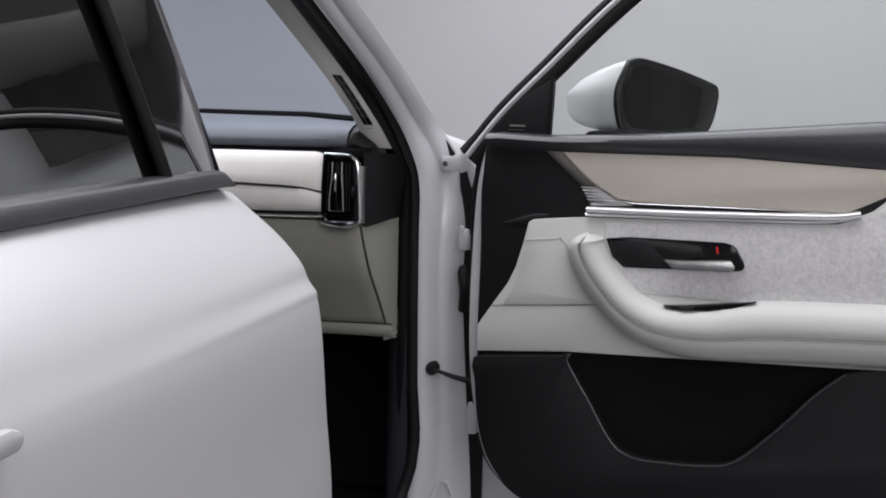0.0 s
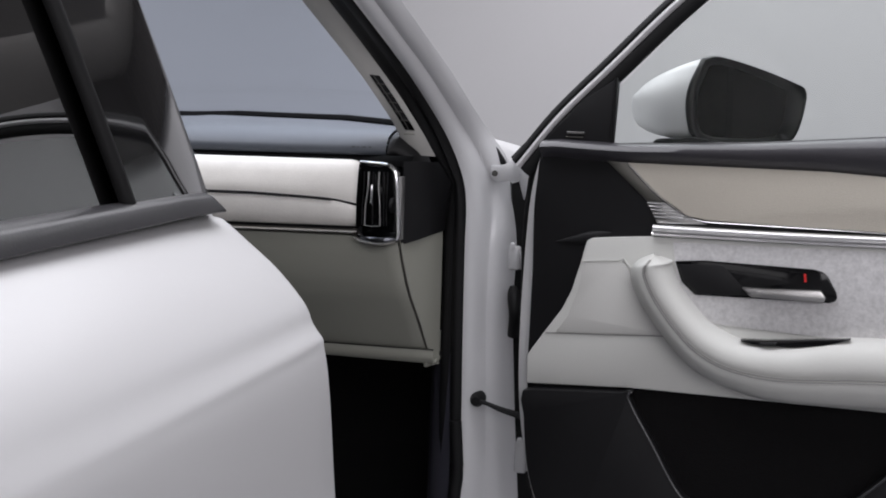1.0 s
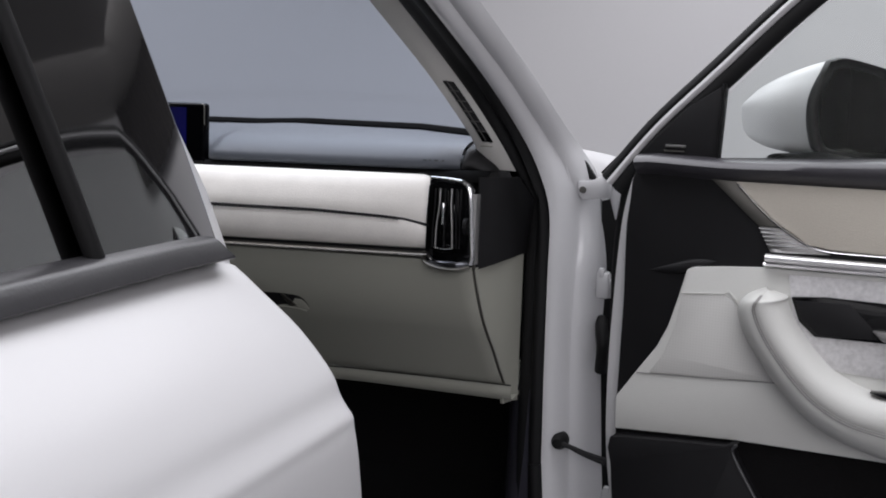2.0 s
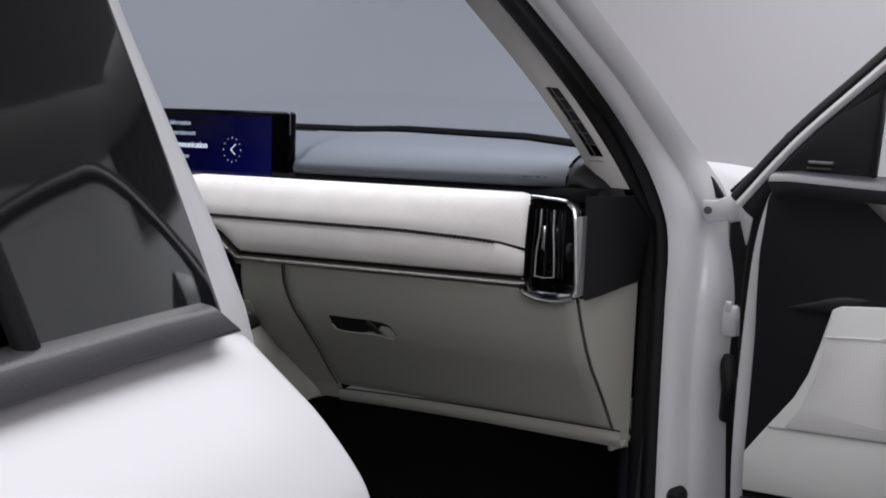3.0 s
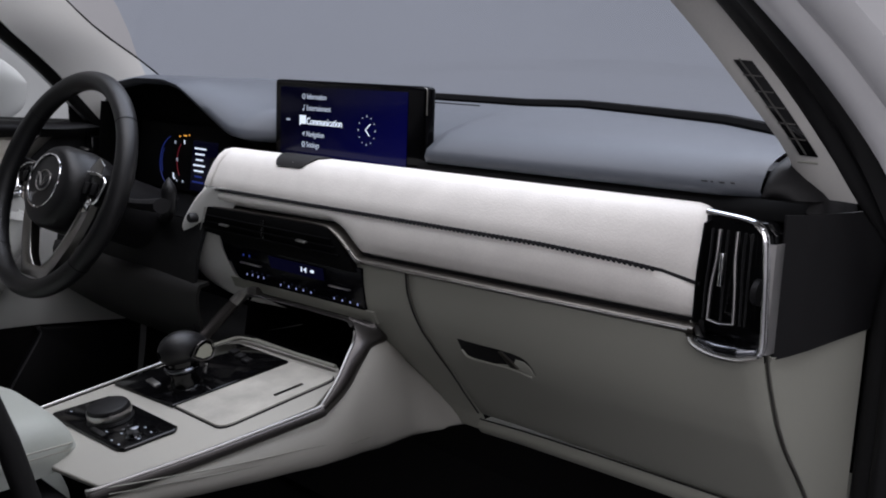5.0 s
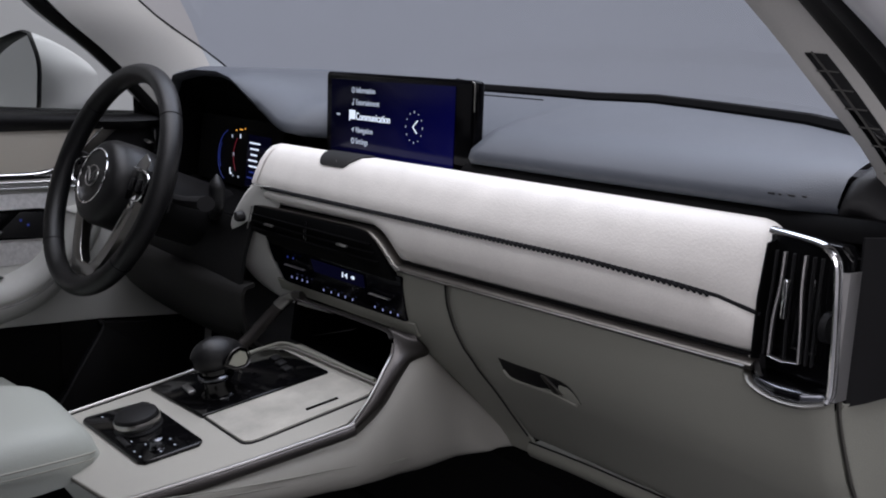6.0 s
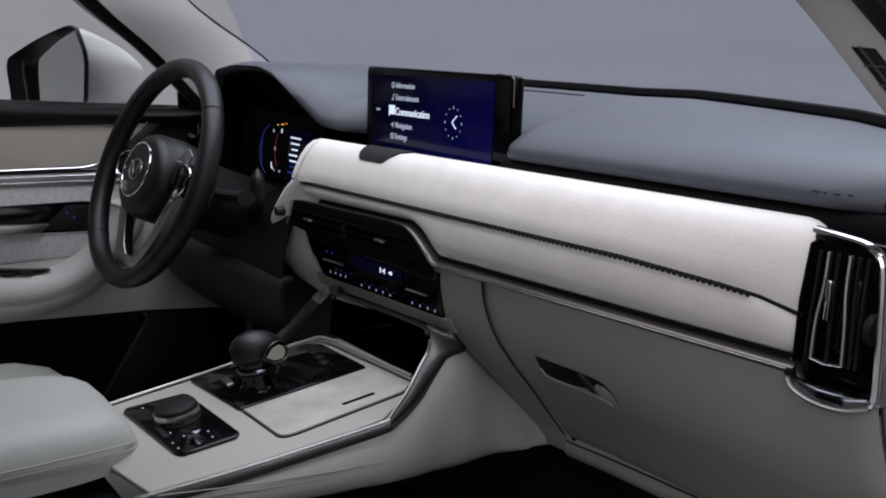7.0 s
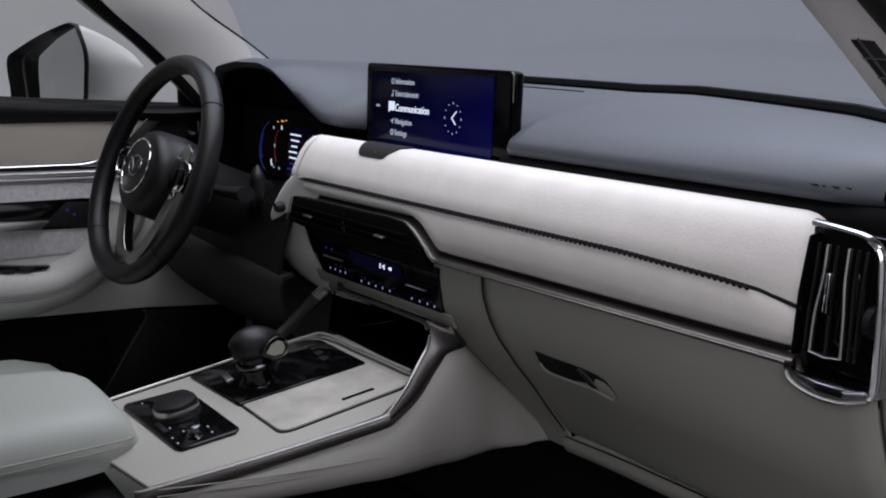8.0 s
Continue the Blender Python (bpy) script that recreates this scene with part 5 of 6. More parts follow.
for x, y in ((-0.112, -0.366), (-0.095, -0.330), (-0.088, -0.322), (-0.082, -0.345), (-0.015, -0.365), (0.0, -0.340), (0.012, -0.372), (0.018, -0.330), (0.030, -0.372), (0.036, -0.332), (0.038, -0.350), (0.006, -0.356)):
    part("pad_icon", box(con(x, y, 0.0044), (0.0032, 0.0018, 0.0004)), DIM, ctl)
part("console_skirt", slab([con(x, y, -0.03) for x, y in ((-0.16, -0.95), (0.088, -0.95), (0.088, -0.436), (-0.16, -0.436))], (0, 0, -0.30), 0.006), DARK, console, "dark rear console flank")
# padded armrest lid
def cushion(x0, x1, y0, y1, z, h, crown, px=8, py=6, soft=0.5, ny=15, nx=17):
    rows = []
    for i in range(ny):
        u = 0.5 - 0.5 * math.cos(math.pi * i / (ny - 1))
        rows.append([])
        for j in range(nx):
            v = 0.5 - 0.5 * math.cos(math.pi * j / (nx - 1))
            edge = (1 - abs(2 * u - 1) ** py) * (1 - abs(2 * v - 1) ** px)
            pinch = 1 - 0.30 * max(0.0, 2 * u - 1) ** 7
            mid = (x0 + x1) / 2
            rows[-1].append(Vector((mid + (x1 - x0) * (v - 0.5) * pinch, y0 + (y1 - y0) * u, z - h + (h + crown * abs(2 * v - 1) ** 4) * max(0.0, edge) ** soft)))
    return grid(rows)


part("armrest", cushion(-0.235, 0.014, -1.05, -0.396, 0.842, 0.070, 0.0, 7, 12, 0.45, 27, 27), ARM, console, "padded pale leather armrest lid", angle=80)
part("armrest_base", slab([con(x, y, 0) * 1.0 for x, y in ((-0.19, -0.95), (-0.012, -0.95), (-0.012, -0.46), (-0.03, -0.44), (-0.15, -0.44), (-0.19, -0.46))], (0, 0, 0.02), 0.004), DARK, console)
for z, r in ((0.808, 0.0014), (0.800, 0.0010)):
    part("armrest_piping", tube(spline([(-0.10, -0.3985, z - 0.022), (-0.04, -0.402, z - 0.016), (-0.010, -0.414, z - 0.008), (0.006, -0.436, z - 0.002), (0.0125, -0.47, z), (0.0145, -0.53, z), (0.0145, -0.95, z - 0.004)], 8), r, n=6), BEIGE, console, "sewn armrest seam")

# -- driver's seat --
seat = part("driver_seat", cushion(-0.66, -0.190, -0.95, -0.300, 0.738, 0.16, 0.014), ARM, car, "pale leather driver seat cushion", angle=80)
part("seat_base", box((-0.43, -0.68, 0.52), (0.38, 0.46, 0.26), 0.03), DARK, seat, "black seat base")

RIM = material("satin_black_housing", (0.006, 0.0062, 0.0065), 0.38, spec=0.22, grain=0.05, scale=700, bump=0.15)
# lighter than the door panel, so the pocket lip's highlight is painted in
LIP = material("lightened_lip_black", (0.040, 0.040, 0.043), 0.30, spec=0.6, grain=0.05, scale=800, bump=0.1)


# -- front doors: s runs back from the hinge, o outward, z up --
def front_door(at, label, detail):
    def P(s, o, z):
        return at @ Vector((s, o, z))

    out = (at.to_3x3() @ Vector((0, 1, 0)))

    def plate(points, o, depth, bevel=0.0):
        return slab([P(s, o, z) for s, z in points], out * depth, bevel)

    def sweep(points):
        return [(p.x, p.y) for p in spline([(s, z, 0) for s, z in points], 4)]

    shell = [(0.017, 1.168)] + sweep(((0.0085, 1.141), (0.001, 1.109), (-0.0044, 1.0716), (-0.0082, 1.0187), (-0.0108, 0.958), (-0.0135, 0.87), (-0.0125, 0.77), (-0.006, 0.69), (0.0095, 0.605), (0.0305, 0.542), (0.0630, 0.5045), (0.100, 0.478), (0.165, 0.455), (0.30, 0.445))) + [(1.04, 0.44), (1.09, 0.70), (1.07, 1.168)]
    door = part("front_door", plate(shell, 0.012, 0.10, 0.005), PAINT, car, label)
    rim = sweep(((0.0142, 1.142), (0.0121, 1.110), (0.0090, 1.074), (0.0092, 1.022), (0.0105, 0.963), (0.0095, 0.88), (0.0085, 0.78), (0.0135, 0.709), (0.0230, 0.623), (0.0415, 0.563), (0.0705, 0.522), (0.106, 0.492), (0.170, 0.466), (0.30, 0.457)))
    inner = [(0.020, 1.165)] + rim + [(1.03, 0.452), (1.07, 0.70), (1.055, 1.165)]
    part("edge_seal", tube([P(s - 0.008, 0.042, z - 0.006) for s, z in shell if z < 0.60 and s < 0.30], 0.0034, 0.006, out, n=8), RUBBER, door, "black rubber seal round the door edge")
    part("door_panel", plate(inner, 0.0, 0.016, 0.003), DARK, door, "charcoal lower door panel")

    # padded sill
    rows = []
    for i in range(40):
        s = 0.022 + 1.034 * i / 39
        top = ramp(s, [(0.0, 1.174), (0.03, 1.184), (0.17, 1.178), (0.37, 1.185), (0.70, 1.207), (1.06, 1.222)])
        low = ramp(s, [(0.0, 1.150), (0.03, 1.158), (0.138, 1.151), (0.47, 1.146), (0.705, 1.131), (1.06, 1.115)])
        h = top - low
        rows.append([P(s, o, z) for o, z in ((0.0, low - 0.004), (-0.006, low), (-0.016, low + 0.22 * h), (-0.022, low + 0.5 * h), (-0.018, low + 0.75 * h), (-0.006, low + 0.92 * h), (0.012, top), (0.045, top - 0.002), (0.07, top - 0.01))])
    part("sill_pad", grid(rows, 0.004), material("plum_grey_soft_pad", (0.042, 0.040, 0.046), 0.30, grain=0.06, scale=800, bump=0.3, vary=0.05) if detail else DARK, door, "dark soft sill pad", angle=60)

    # the driver's trim sits a little further back along its door
    hung = at
    if not detail:
        at = at @ Matrix.Translation((0.034, 0, 0.014))

    # upper insert and metal accents
    part("insert_panel", plate([(0.168, 1.147), (0.47, 1.143), (0.705, 1.128), (1.03, 1.112), (1.03, 1.085), (0.74, 1.10), (0.690, 1.075), (0.652, 1.056), (0.45, 1.058), (0.300, 1.061), (0.270, 1.066), (0.225, 1.095)], -0.006, 0.008, 0.002), CREAM, door, "cream woven insert panel")
    part("insert_edge", tube(spline([P(s, -0.009, z) for s, z in ((0.172, 1.144), (0.215, 1.102), (0.258, 1.072), (0.292, 1.060), (0.36, 1.0585), (0.50, 1.0575), (0.655, 1.055))], 6), 0.0016, 0.002, n=8), CHROME, door, "fine chrome insert edge")
    part("corner_plate", plate([(0.134, 1.149), (0.170, 1.147), (0.236, 1.087), (0.203, 1.087)], -0.004, 0.006, 0.001), BRONZE, door, "bronze corner plate")
    part("accent_plate", plate([(0.204, 1.086), (0.238, 1.086), (0.268, 1.064), (0.300, 1.054), (0.222, 1.051)], -0.005, 0.006, 0.001), SATIN, door, "ribbed satin accent")
    for k in range(5):
        z = 1.084 - 0.0055 * k
        part("rib", tube([P(0.205 + 0.0030 * k, -0.007, z), P(0.240 + 0.008 * k, -0.007, z - 0.001)], 0.0012, n=6), CHROME, door)
    part("chrome_strip", tube(spline([P(s, -0.016, z) for s, z in ((0.219, 1.0445), (0.40, 1.0450), (0.56, 1.0475), (0.635, 1.0500), (0.672, 1.0555))], 6), 0.0060, 0.007, n=10), BRIGHT, door, "polished chrome strip")
    part("chrome_strip", tube(spline([P(s, -0.013, z) for s, z in ((0.217, 1.0355), (0.40, 1.0365), (0.56, 1.0390), (0.630, 1.0425), (0.665, 1.051))], 6), 0.0034, 0.006, n=8), BRIGHT, door, "thin lower chrome strip")

    # pale leather panel with a suede field
    pale = [(0.108, 1.016), (0.118, 1.0215), (0.165, 1.026), (0.217, 1.030), (0.640, 1.038), (0.690, 1.060), (0.730, 1.096), (1.04, 1.090), (1.05, 0.800), (0.725, 0.800), (0.43, 0.788), (0.19, 0.778), (0.012, 0.762), (0.011, 0.812), (0.040, 0.855), (0.070, 0.898), (0.085, 0.93), (0.097, 0.972)]
    part("pale_panel", plate(pale, -0.010, 0.012, 0.003), SIDE, door, "pale grey leather door panel")
    part("suede_field", plate([(0.25, 1.024), (0.640, 1.031), (0.690, 1.055), (0.735, 1.088), (1.035, 1.082), (1.035, 0.90), (0.52, 0.895), (0.30, 0.90), (0.262, 0.955)], -0.0125, 0.004, 0.001), SUEDE, door, "mottled pale suede field")
    part("speaker_grille", plate([(0.106, 0.981), (0.165, 0.986), (0.177, 0.981), (0.247, 0.877), (0.244, 0.872), (0.062, 0.858), (0.082, 0.888), (0.098, 0.935)], -0.0125, 0.004, 0.001), MESH, door, "perforated speaker mesh")
    part("grille_edge", tube([P(s, -0.0105, z) for s, z in ((0.042, 0.8545), (0.15, 0.8625), (0.262, 0.8725))], 0.0010, n=6), SEAM, door, "fine seam under the speaker mesh")
    part("grille_edge", tube(spline([P(s, -0.0125, z) for s, z in ((0.104, 0.982), (0.162, 0.9875), (0.180, 0.982), (0.248, 0.880))], 5), 0.0012, n=6), SIDE, door)

    # pull and armrest: one padded band
    outer = spline([P(s, 0, z) for s, z in ((0.222, 1.004), (0.196, 0.990), (0.188, 0.965), (0.205, 0.925), (0.245, 0.872), (0.290, 0.829), (0.345, 0.804), (0.43, 0.791), (0.58, 0.800), (0.725, 0.808), (1.045, 0.822))], 7)
    inside = spline([P(s, 0, z) for s, z in ((0.232, 1.000), (0.252, 0.994), (0.253, 0.984), (0.272, 0.950), (0.305, 0.912), (0.335, 0.892), (0.375, 0.880), (0.44, 0.884), (0.525, 0.902), (0.72, 0.911), (1.045, 0.925))], 7)
    rows = []
    for k, (a, b) in enumerate(zip(outer, inside)):
        far = min(1.0, 0.35 + k / 14)
        row = []
        for u, h in ((0.0, 0.0), (0.02, 0.35), (0.10, 0.62), (0.25, 0.82), (0.40, 0.95), (0.445, 0.93), (0.46, 0.90), (0.475, 0.94), (0.62, 1.0), (0.80, 0.92), (0.92, 0.70), (0.985, 0.35), (1.0, -0.1)):
            row.append(a.lerp(b, u) - out * (0.008 + 0.052 * h * far))
        rows.append(row)
    part("armrest", grid(rows, 0.003), SIDE, door, "padded pale leather pull and armrest", angle=70)
    for off in (0.452, 0.468):
        part("armrest_seam", tube([a.lerp(b, off + (0.012 if off > 0.46 else -0.012)) - out * (0.008 + 0.0505 * min(1.0, 0.35 + k / 14)) for k, (a, b) in enumerate(zip(outer, inside)) if k > 4], 0.0010, n=6), SEAM, door, "sewn armrest seam")
    cup = part("handle_cup", plate([(0.256, 0.994), (0.300, 0.9985), (0.462, 0.9975), (0.474, 0.9945), (0.482, 0.988), (0.4945, 0.966), (0.4965, 0.958), (0.494, 0.952), (0.486, 0.949), (0.290, 0.943), (0.268, 0.962)], -0.0165, 0.006, 0.002), GLOSS, car, "gloss black handle recess")
    part("cup_wall", plate([(0.262, 0.990), (0.330, 0.993), (0.375, 0.950), (0.295, 0.946), (0.272, 0.965)], -0.0175, 0.002, 0.0006), DARK, cup)
    lever = part("inner_handle", slab([P(s, -0.026, z) for s, z in ((0.360, 0.9625), (0.40, 0.9635), (0.474, 0.968), (0.482, 0.956), (0.478, 0.950), (0.375, 0.9485))], out * 0.009, 0.003), SATIN, door, "satin inner door handle")
    if detail:
        part("lock_mark", plate([(0.448, 0.990), (0.4515, 0.990), (0.453, 0.978), (0.4495, 0.978)], -0.0185, 0.001), REDMARK, cup)
    part("switch_panel", slab([P(s, -0.040, z) for s, z in ((0.365, 0.8835), (0.40, 0.886), (0.52, 0.9015), (0.485, 0.888), (0.44, 0.8805), (0.385, 0.879))], out * 0.02, 0.0015), GLOSS, door, "gloss black window switch panel")
    for ds in (0.0,) if detail else (0.0, 0.03, 0.06, 0.09):
        part("window_switch", slab([P(s + ds, -0.046, z) for s, z in ((0.395, 0.884), (0.420, 0.8865), (0.416, 0.8815), (0.395, 0.880))], out * 0.006, 0.001), HAZARD, door, "window switch")
    if not detail:
        for ds, dz in ((0.0, 0.0), (0.012, 0.009)):
            part("lock_icon", plate([(0.315 + ds, 0.968 + dz), (0.319 + ds, 0.968 + dz), (0.319 + ds, 0.972 + dz), (0.315 + ds, 0.972 + dz)], -0.0185, 0.001), BLUE, cup)

    # map pocket
    curve = [(0.2000, 0.7770), (0.1955, 0.7705), (0.1970, 0.7610), (0.2140, 0.732), (0.2410, 0.690), (0.2710, 0.640), (0.2960, 0.6115), (0.3306, 0.5995), (0.3837, 0.5995), (0.4422, 0.6035), (0.4985, 0.619), (0.57, 0.690), (0.62, 0.75), (0.665, 0.792)]
    smooth = [Vector((s, z, 0)) for s, z in [(p.x, p.y) for p in spline([(s, z, 0) for s, z in curve], 5)]]
    apron = [(0.009, 0.735), (0.012, 0.7525), (0.030, 0.7565), (0.10, 0.764), (0.184, 0.7725), (0.192, 0.7770)] + [(p.x, p.y) for p in smooth] + [(0.70, 0.800), (1.05, 0.805), (1.063, 0.70), (1.028, 0.456)] + [(s + 0.0015, z + 0.003) for s, z in rim[:0:-1] if z < 0.72]
    part("lower_panel", plate(apron, -0.026, 0.026, 0.0045), DARK, door, "charcoal lower panel round the map pocket")
    part("pocket_lip", tube([P(p.x, -0.0255, p.y) for p in smooth], 0.0022, 0.0030, n=8), LIP, door, "rounded pocket lip with its highlight in the colour")
    part("map_pocket", plate([(0.17, 0.79), (0.17, 0.58), (0.68, 0.58), (0.70, 0.80)], -0.0015, 0.001), CARPET, door, "dark back of the map pocket")
    part("front_seal", tube(spline([P(s, 0.035, z) for s, z in ((0.030, 1.226), (0.016, 1.205), (0.005, 1.1734), (-0.002, 1.137), (-0.0090, 1.084), (-0.0135, 1.014), (-0.0135, 0.952), (-0.012, 0.89))], 6), 0.0080, 0.0105, out, n=12, taper=lambda u: 1.0 if u < 0.6 else 1.3 - 0.5 * u), RUBBER, door, "black rubber door edge seal")

    at = hung
    # window frame: seal, painted edge, seal
    run = [(-0.036, 1.140), (0.036, 1.226), (0.122, 1.309), (0.232, 1.414), (0.36, 1.515), (0.52, 1.595), (0.72, 1.635), (0.92, 1.625), (1.03, 1.55), (1.075, 1.36), (1.085, 1.17)]

    def inset(d, o):
        pts = spline([(s, z, 0) for s, z in run], 6)
        res = []
        for i, p in enumerate(pts):
            t = pts[min(i + 1, len(pts) - 1)] - pts[max(i - 1, 0)]
            t.normalize()
            res.append(P(p.x + t.y * d, o, p.y - t.x * d))
        return res

    if not detail:
        run = [(s - 0.05, z) for s, z in run]
    frame = part("window_frame", tube(inset(-0.002, 0.030), 0.012, 0.010, out, n=10), RUBBER, car, "black sealed window frame")
    part("frame_edge", tube(inset(0.0075, 0.022), 0.007, 0.0058, out, n=10), PAINT, frame, "white painted frame edge")
    part("frame_inner", tube(inset(0.0235, 0.026), 0.010, 0.0130, out, n=10), RUBBER, frame, "black inner frame trim")
    pane = part("door_glass", plate([(0.03, 1.14), (0.135, 1.27), (0.25, 1.385), (0.40, 1.50), (0.60, 1.58), (0.90, 1.585), (1.02, 1.45), (1.05, 1.17), (0.5, 1.14)], 0.042, 0.004), DOOR_GLASS, door, "clear side window")
    pane.visible_shadow = False
    part("sail_panel", plate([(0.1415, 1.284), (0.1365, 1.176), (0.018, 1.176), (0.040, 1.204), (0.088, 1.250)], 0.010, 0.02, 0.002), DARK, door, "black sail panel")
    part("sail_edge", tube([P(0.1400, 0.010, 1.284), P(0.1370, 0.010, 1.176)], 0.003, 0.008, n=8), RUBBER, door)
    part("tweeter_slot", tube([P(0.060, 0.008, 1.194), P(0.090, 0.008, 1.1935)], 0.0022, n=6), SATIN, door)
    part("tweeter_slot", tube([P(0.058, 0.008, 1.187), P(0.088, 0.008, 1.1865)], 0.0012, n=6), BRONZE, door)

    if detail:
        part("outer_sail", plate([(-0.068, 1.1497), (-0.0468, 1.1715), (-0.027, 1.1910), (0.0125, 1.2300), (0.050, 1.258), (0.060, 1.200), (0.010, 1.150), (-0.027, 1.137), (-0.052, 1.138)], 0.075, 0.008, 0.002), DARK, door, "black outer sail panel")
        part("sail_slit", tube([P(-0.050, 0.0745, 1.1594), P(-0.0246, 0.0745, 1.1608)], 0.0012, n=6), SATIN, door)
        part("panel_ridge", tube(spline([P(s, 0.0005, z) for s, z in ((0.044, 1.009), (0.090, 1.016), (0.123, 1.025), (0.150, 1.032))], 6), 0.007, 0.010, out, n=14, taper=lambda u: max(0.06, math.sin(math.pi * u) ** 1.2)), DARK, door, "soft ridge in the charcoal panel", angle=80)

    # exterior mirror: a domed shell behind a rimmed opening
    loop = spline([(0.257, 0.100, 1.322), (0.240, 0.083, 1.268), (0.243, 0.085, 1.215), (0.260, 0.098, 1.188), (0.325, 0.165, 1.184), (0.378, 0.228, 1.190), (0.395, 0.246, 1.206), (0.405, 0.250, 1.250), (0.405, 0.246, 1.280), (0.388, 0.230, 1.292), (0.330, 0.176, 1.314), (0.278, 0.120, 1.327), (0.257, 0.100, 1.322)], 4)[:-1]
    if not detail:
        # the driver's mirror is turned further out and set back along its door
        loop = [Vector((0.288 + (p.x - 0.240) * 0.63, 0.083 + (p.y - 0.083) * 0.88, p.z - 0.16 * (p.x - 0.24) - (0.022 if p.z < 1.22 else 0.0))) for p in loop]
    loop = [P(*p) for p in loop]
    centre = sum(loop, Vector()) / len(loop)
    turn = at.to_3x3()
    back = (turn @ Vector((0.70, -0.714, 0) if detail else (0.82, -0.57, 0))).normalized()
    # the driver's rim is thinner
    deep, wide_in, high_in = (0.0, 0.76, 0.84) if detail else (0.004, 0.88, 0.90)
    nose = turn @ Vector((-0.190, 0.066, 0.010))

    def ring(wide, high, low, at_depth):
        """The opening's outline, scaled apart in width and height."""
        return [centre + Vector(((p.x - centre.x) * wide, (p.y - centre.y) * wide, (p.z - centre.z) * (high if p.z > centre.z else low))) + at_depth for p in loop]

    rows = []
    for i in range(19):
        v = i / 18
        wide, high, low = (max(0.012, (1 - (1 - v) ** a) ** (1 / b)) for a, b in ((2.0, 1.8), (1.12, 1.08), (2.6, 2.0)))
        rows.append(ring(wide, high, low, nose * (1 - v)))
    mirror = part("exterior_mirror", grid(rows, 0.0, closed=True), PAINT, car, "white painted exterior mirror", angle=80)
    rings = [ring(w, h, h, back * d) for w, h, d in ((0.985, 0.985, -0.004), (1.008, 1.008, 0.000), (1.012, 1.012, 0.006), (0.985, 0.985, 0.010), (0.5 * (1 + wide_in) + 0.04, 0.96, 0.009), (wide_in + 0.02, high_in + 0.02, -0.008 - deep), (wide_in, high_in, -0.016 - deep))]
    part("mirror_rim", grid(rings, 0.0, closed=True), RIM, mirror, "wide black mirror rim", angle=60)
    # the driver's glass is set outward
    swing = Matrix.Translation(centre) @ Matrix.Rotation(0.0 if detail else radians(-7), 4, "Z") @ Matrix.Translation(-centre)
    part("mirror_glass", slab([swing @ p for p in ring(wide_in + 0.025, high_in + 0.015, high_in + 0.015, -back * (0.012 + deep))], back * 0.002), MIRROR if detail else SILVER, mirror, "mirror glass")
    if detail:
        part("mirror_base", slab([P(s, 0.060, z) for s, z in ((0.188, 1.150), (0.192, 1.1845), (0.200, 1.1885), (0.262, 1.1930), (0.300, 1.1860), (0.310, 1.150))], out * 0.09, 0.004), RIM, mirror, "black mirror base")
    part("belt_moulding", tube([P(-0.01, 0.06, 1.165), P(0.4, 0.06, 1.178), P(1.06, 0.06, 1.20)], 0.010, 0.012, n=8), RUBBER, door, "black outer belt moulding")
    return door


OPEN = 12.0
a = radians(OPEN)
front_door(Matrix(((math.cos(a), math.sin(a), 0, 0.89), (-math.sin(a), math.cos(a), 0, 0.03), (0, 0, 1, 0), (0, 0, 0, 1))), "white front passenger door, wide open, pale leather inside", True)
front_door(Matrix(((0, -1, 0, -0.70), (-1, 0, 0, 0.06), (0, 0, 1, -0.028), (0, 0, 0, 1))), "white driver's door, closed, pale leather inside", False)

# hinges and check strap of the open door
for x, z, h in ((0.8550, 0.9685, 0.044), (0.8815, 0.600, 0.060)):
    part("door_hinge", merge(box((x, 0.112, z), (0.022, 0.020, h), 0.005), box((x - 0.003, 0.108, z + 0.5 * h - 0.002), (0.010, 0.014, 0.016), 0.003), box((x + 0.014, 0.122, z - 0.006), (0.016, 0.026, 0.7 * h), 0.004)), JAMB, hinge_pillar, "white painted door hinge")
part("check_strap", tube(spline([(0.800, 0.094, 0.7015), (0.818, 0.091, 0.699), (0.845, 0.086, 0.692), (0.880, 0.080, 0.686)], 5), 0.0050, 0.0065, n=8, taper=lambda u: 0.75 + 0.9 * abs(u - 0.35)), DARK, hinge_pillar, "black door check strap")
part("strap_boss", lathe([(0.0, -0.020), (0.008, -0.019), (0.010, -0.012), (0.0135, -0.006), (0.0145, 0.012)], Matrix.Translation((0.797, 0.106, 0.702)) @ pose(0, 0, 0, -90), 18), RUBBER, hinge_pillar, "black rubber boss")
part("cable_boot", tube(spline([(0.846, 0.168, 0.900), (0.852, 0.140, 0.885), (0.857, 0.128, 0.860), (0.853, 0.145, 0.820)], 5), 0.011, 0.012, n=12), RUBBER, hinge_pillar, "black cable boot")
# black slab added where the gap behind the hinges is only in shade
part("gap_shadow", slab([(0.858, 0.168, 0.30), (0.895, 0.180, 0.30), (0.896, 0.180, 0.60), (0.915, 0.182, 1.13), (0.832, 0.186, 1.10)], (0.0, 0.02, 0)), RUBBER, hinge_pillar, "black slab put in as the hinge gap's shade")
part("fender_jamb", grid([[Vector((x, 0.196 + 0.03 * math.sin(3.0 * v) + 0.10 * (x - 0.89), 0.26 + 0.40 * v)) for x in (0.889, 0.905, 0.94, 0.99, 1.05)] for v in [k / 10 for k in range(11)]], 0.004), JAMB, hinge_pillar, "white painted fender jamb", angle=60)
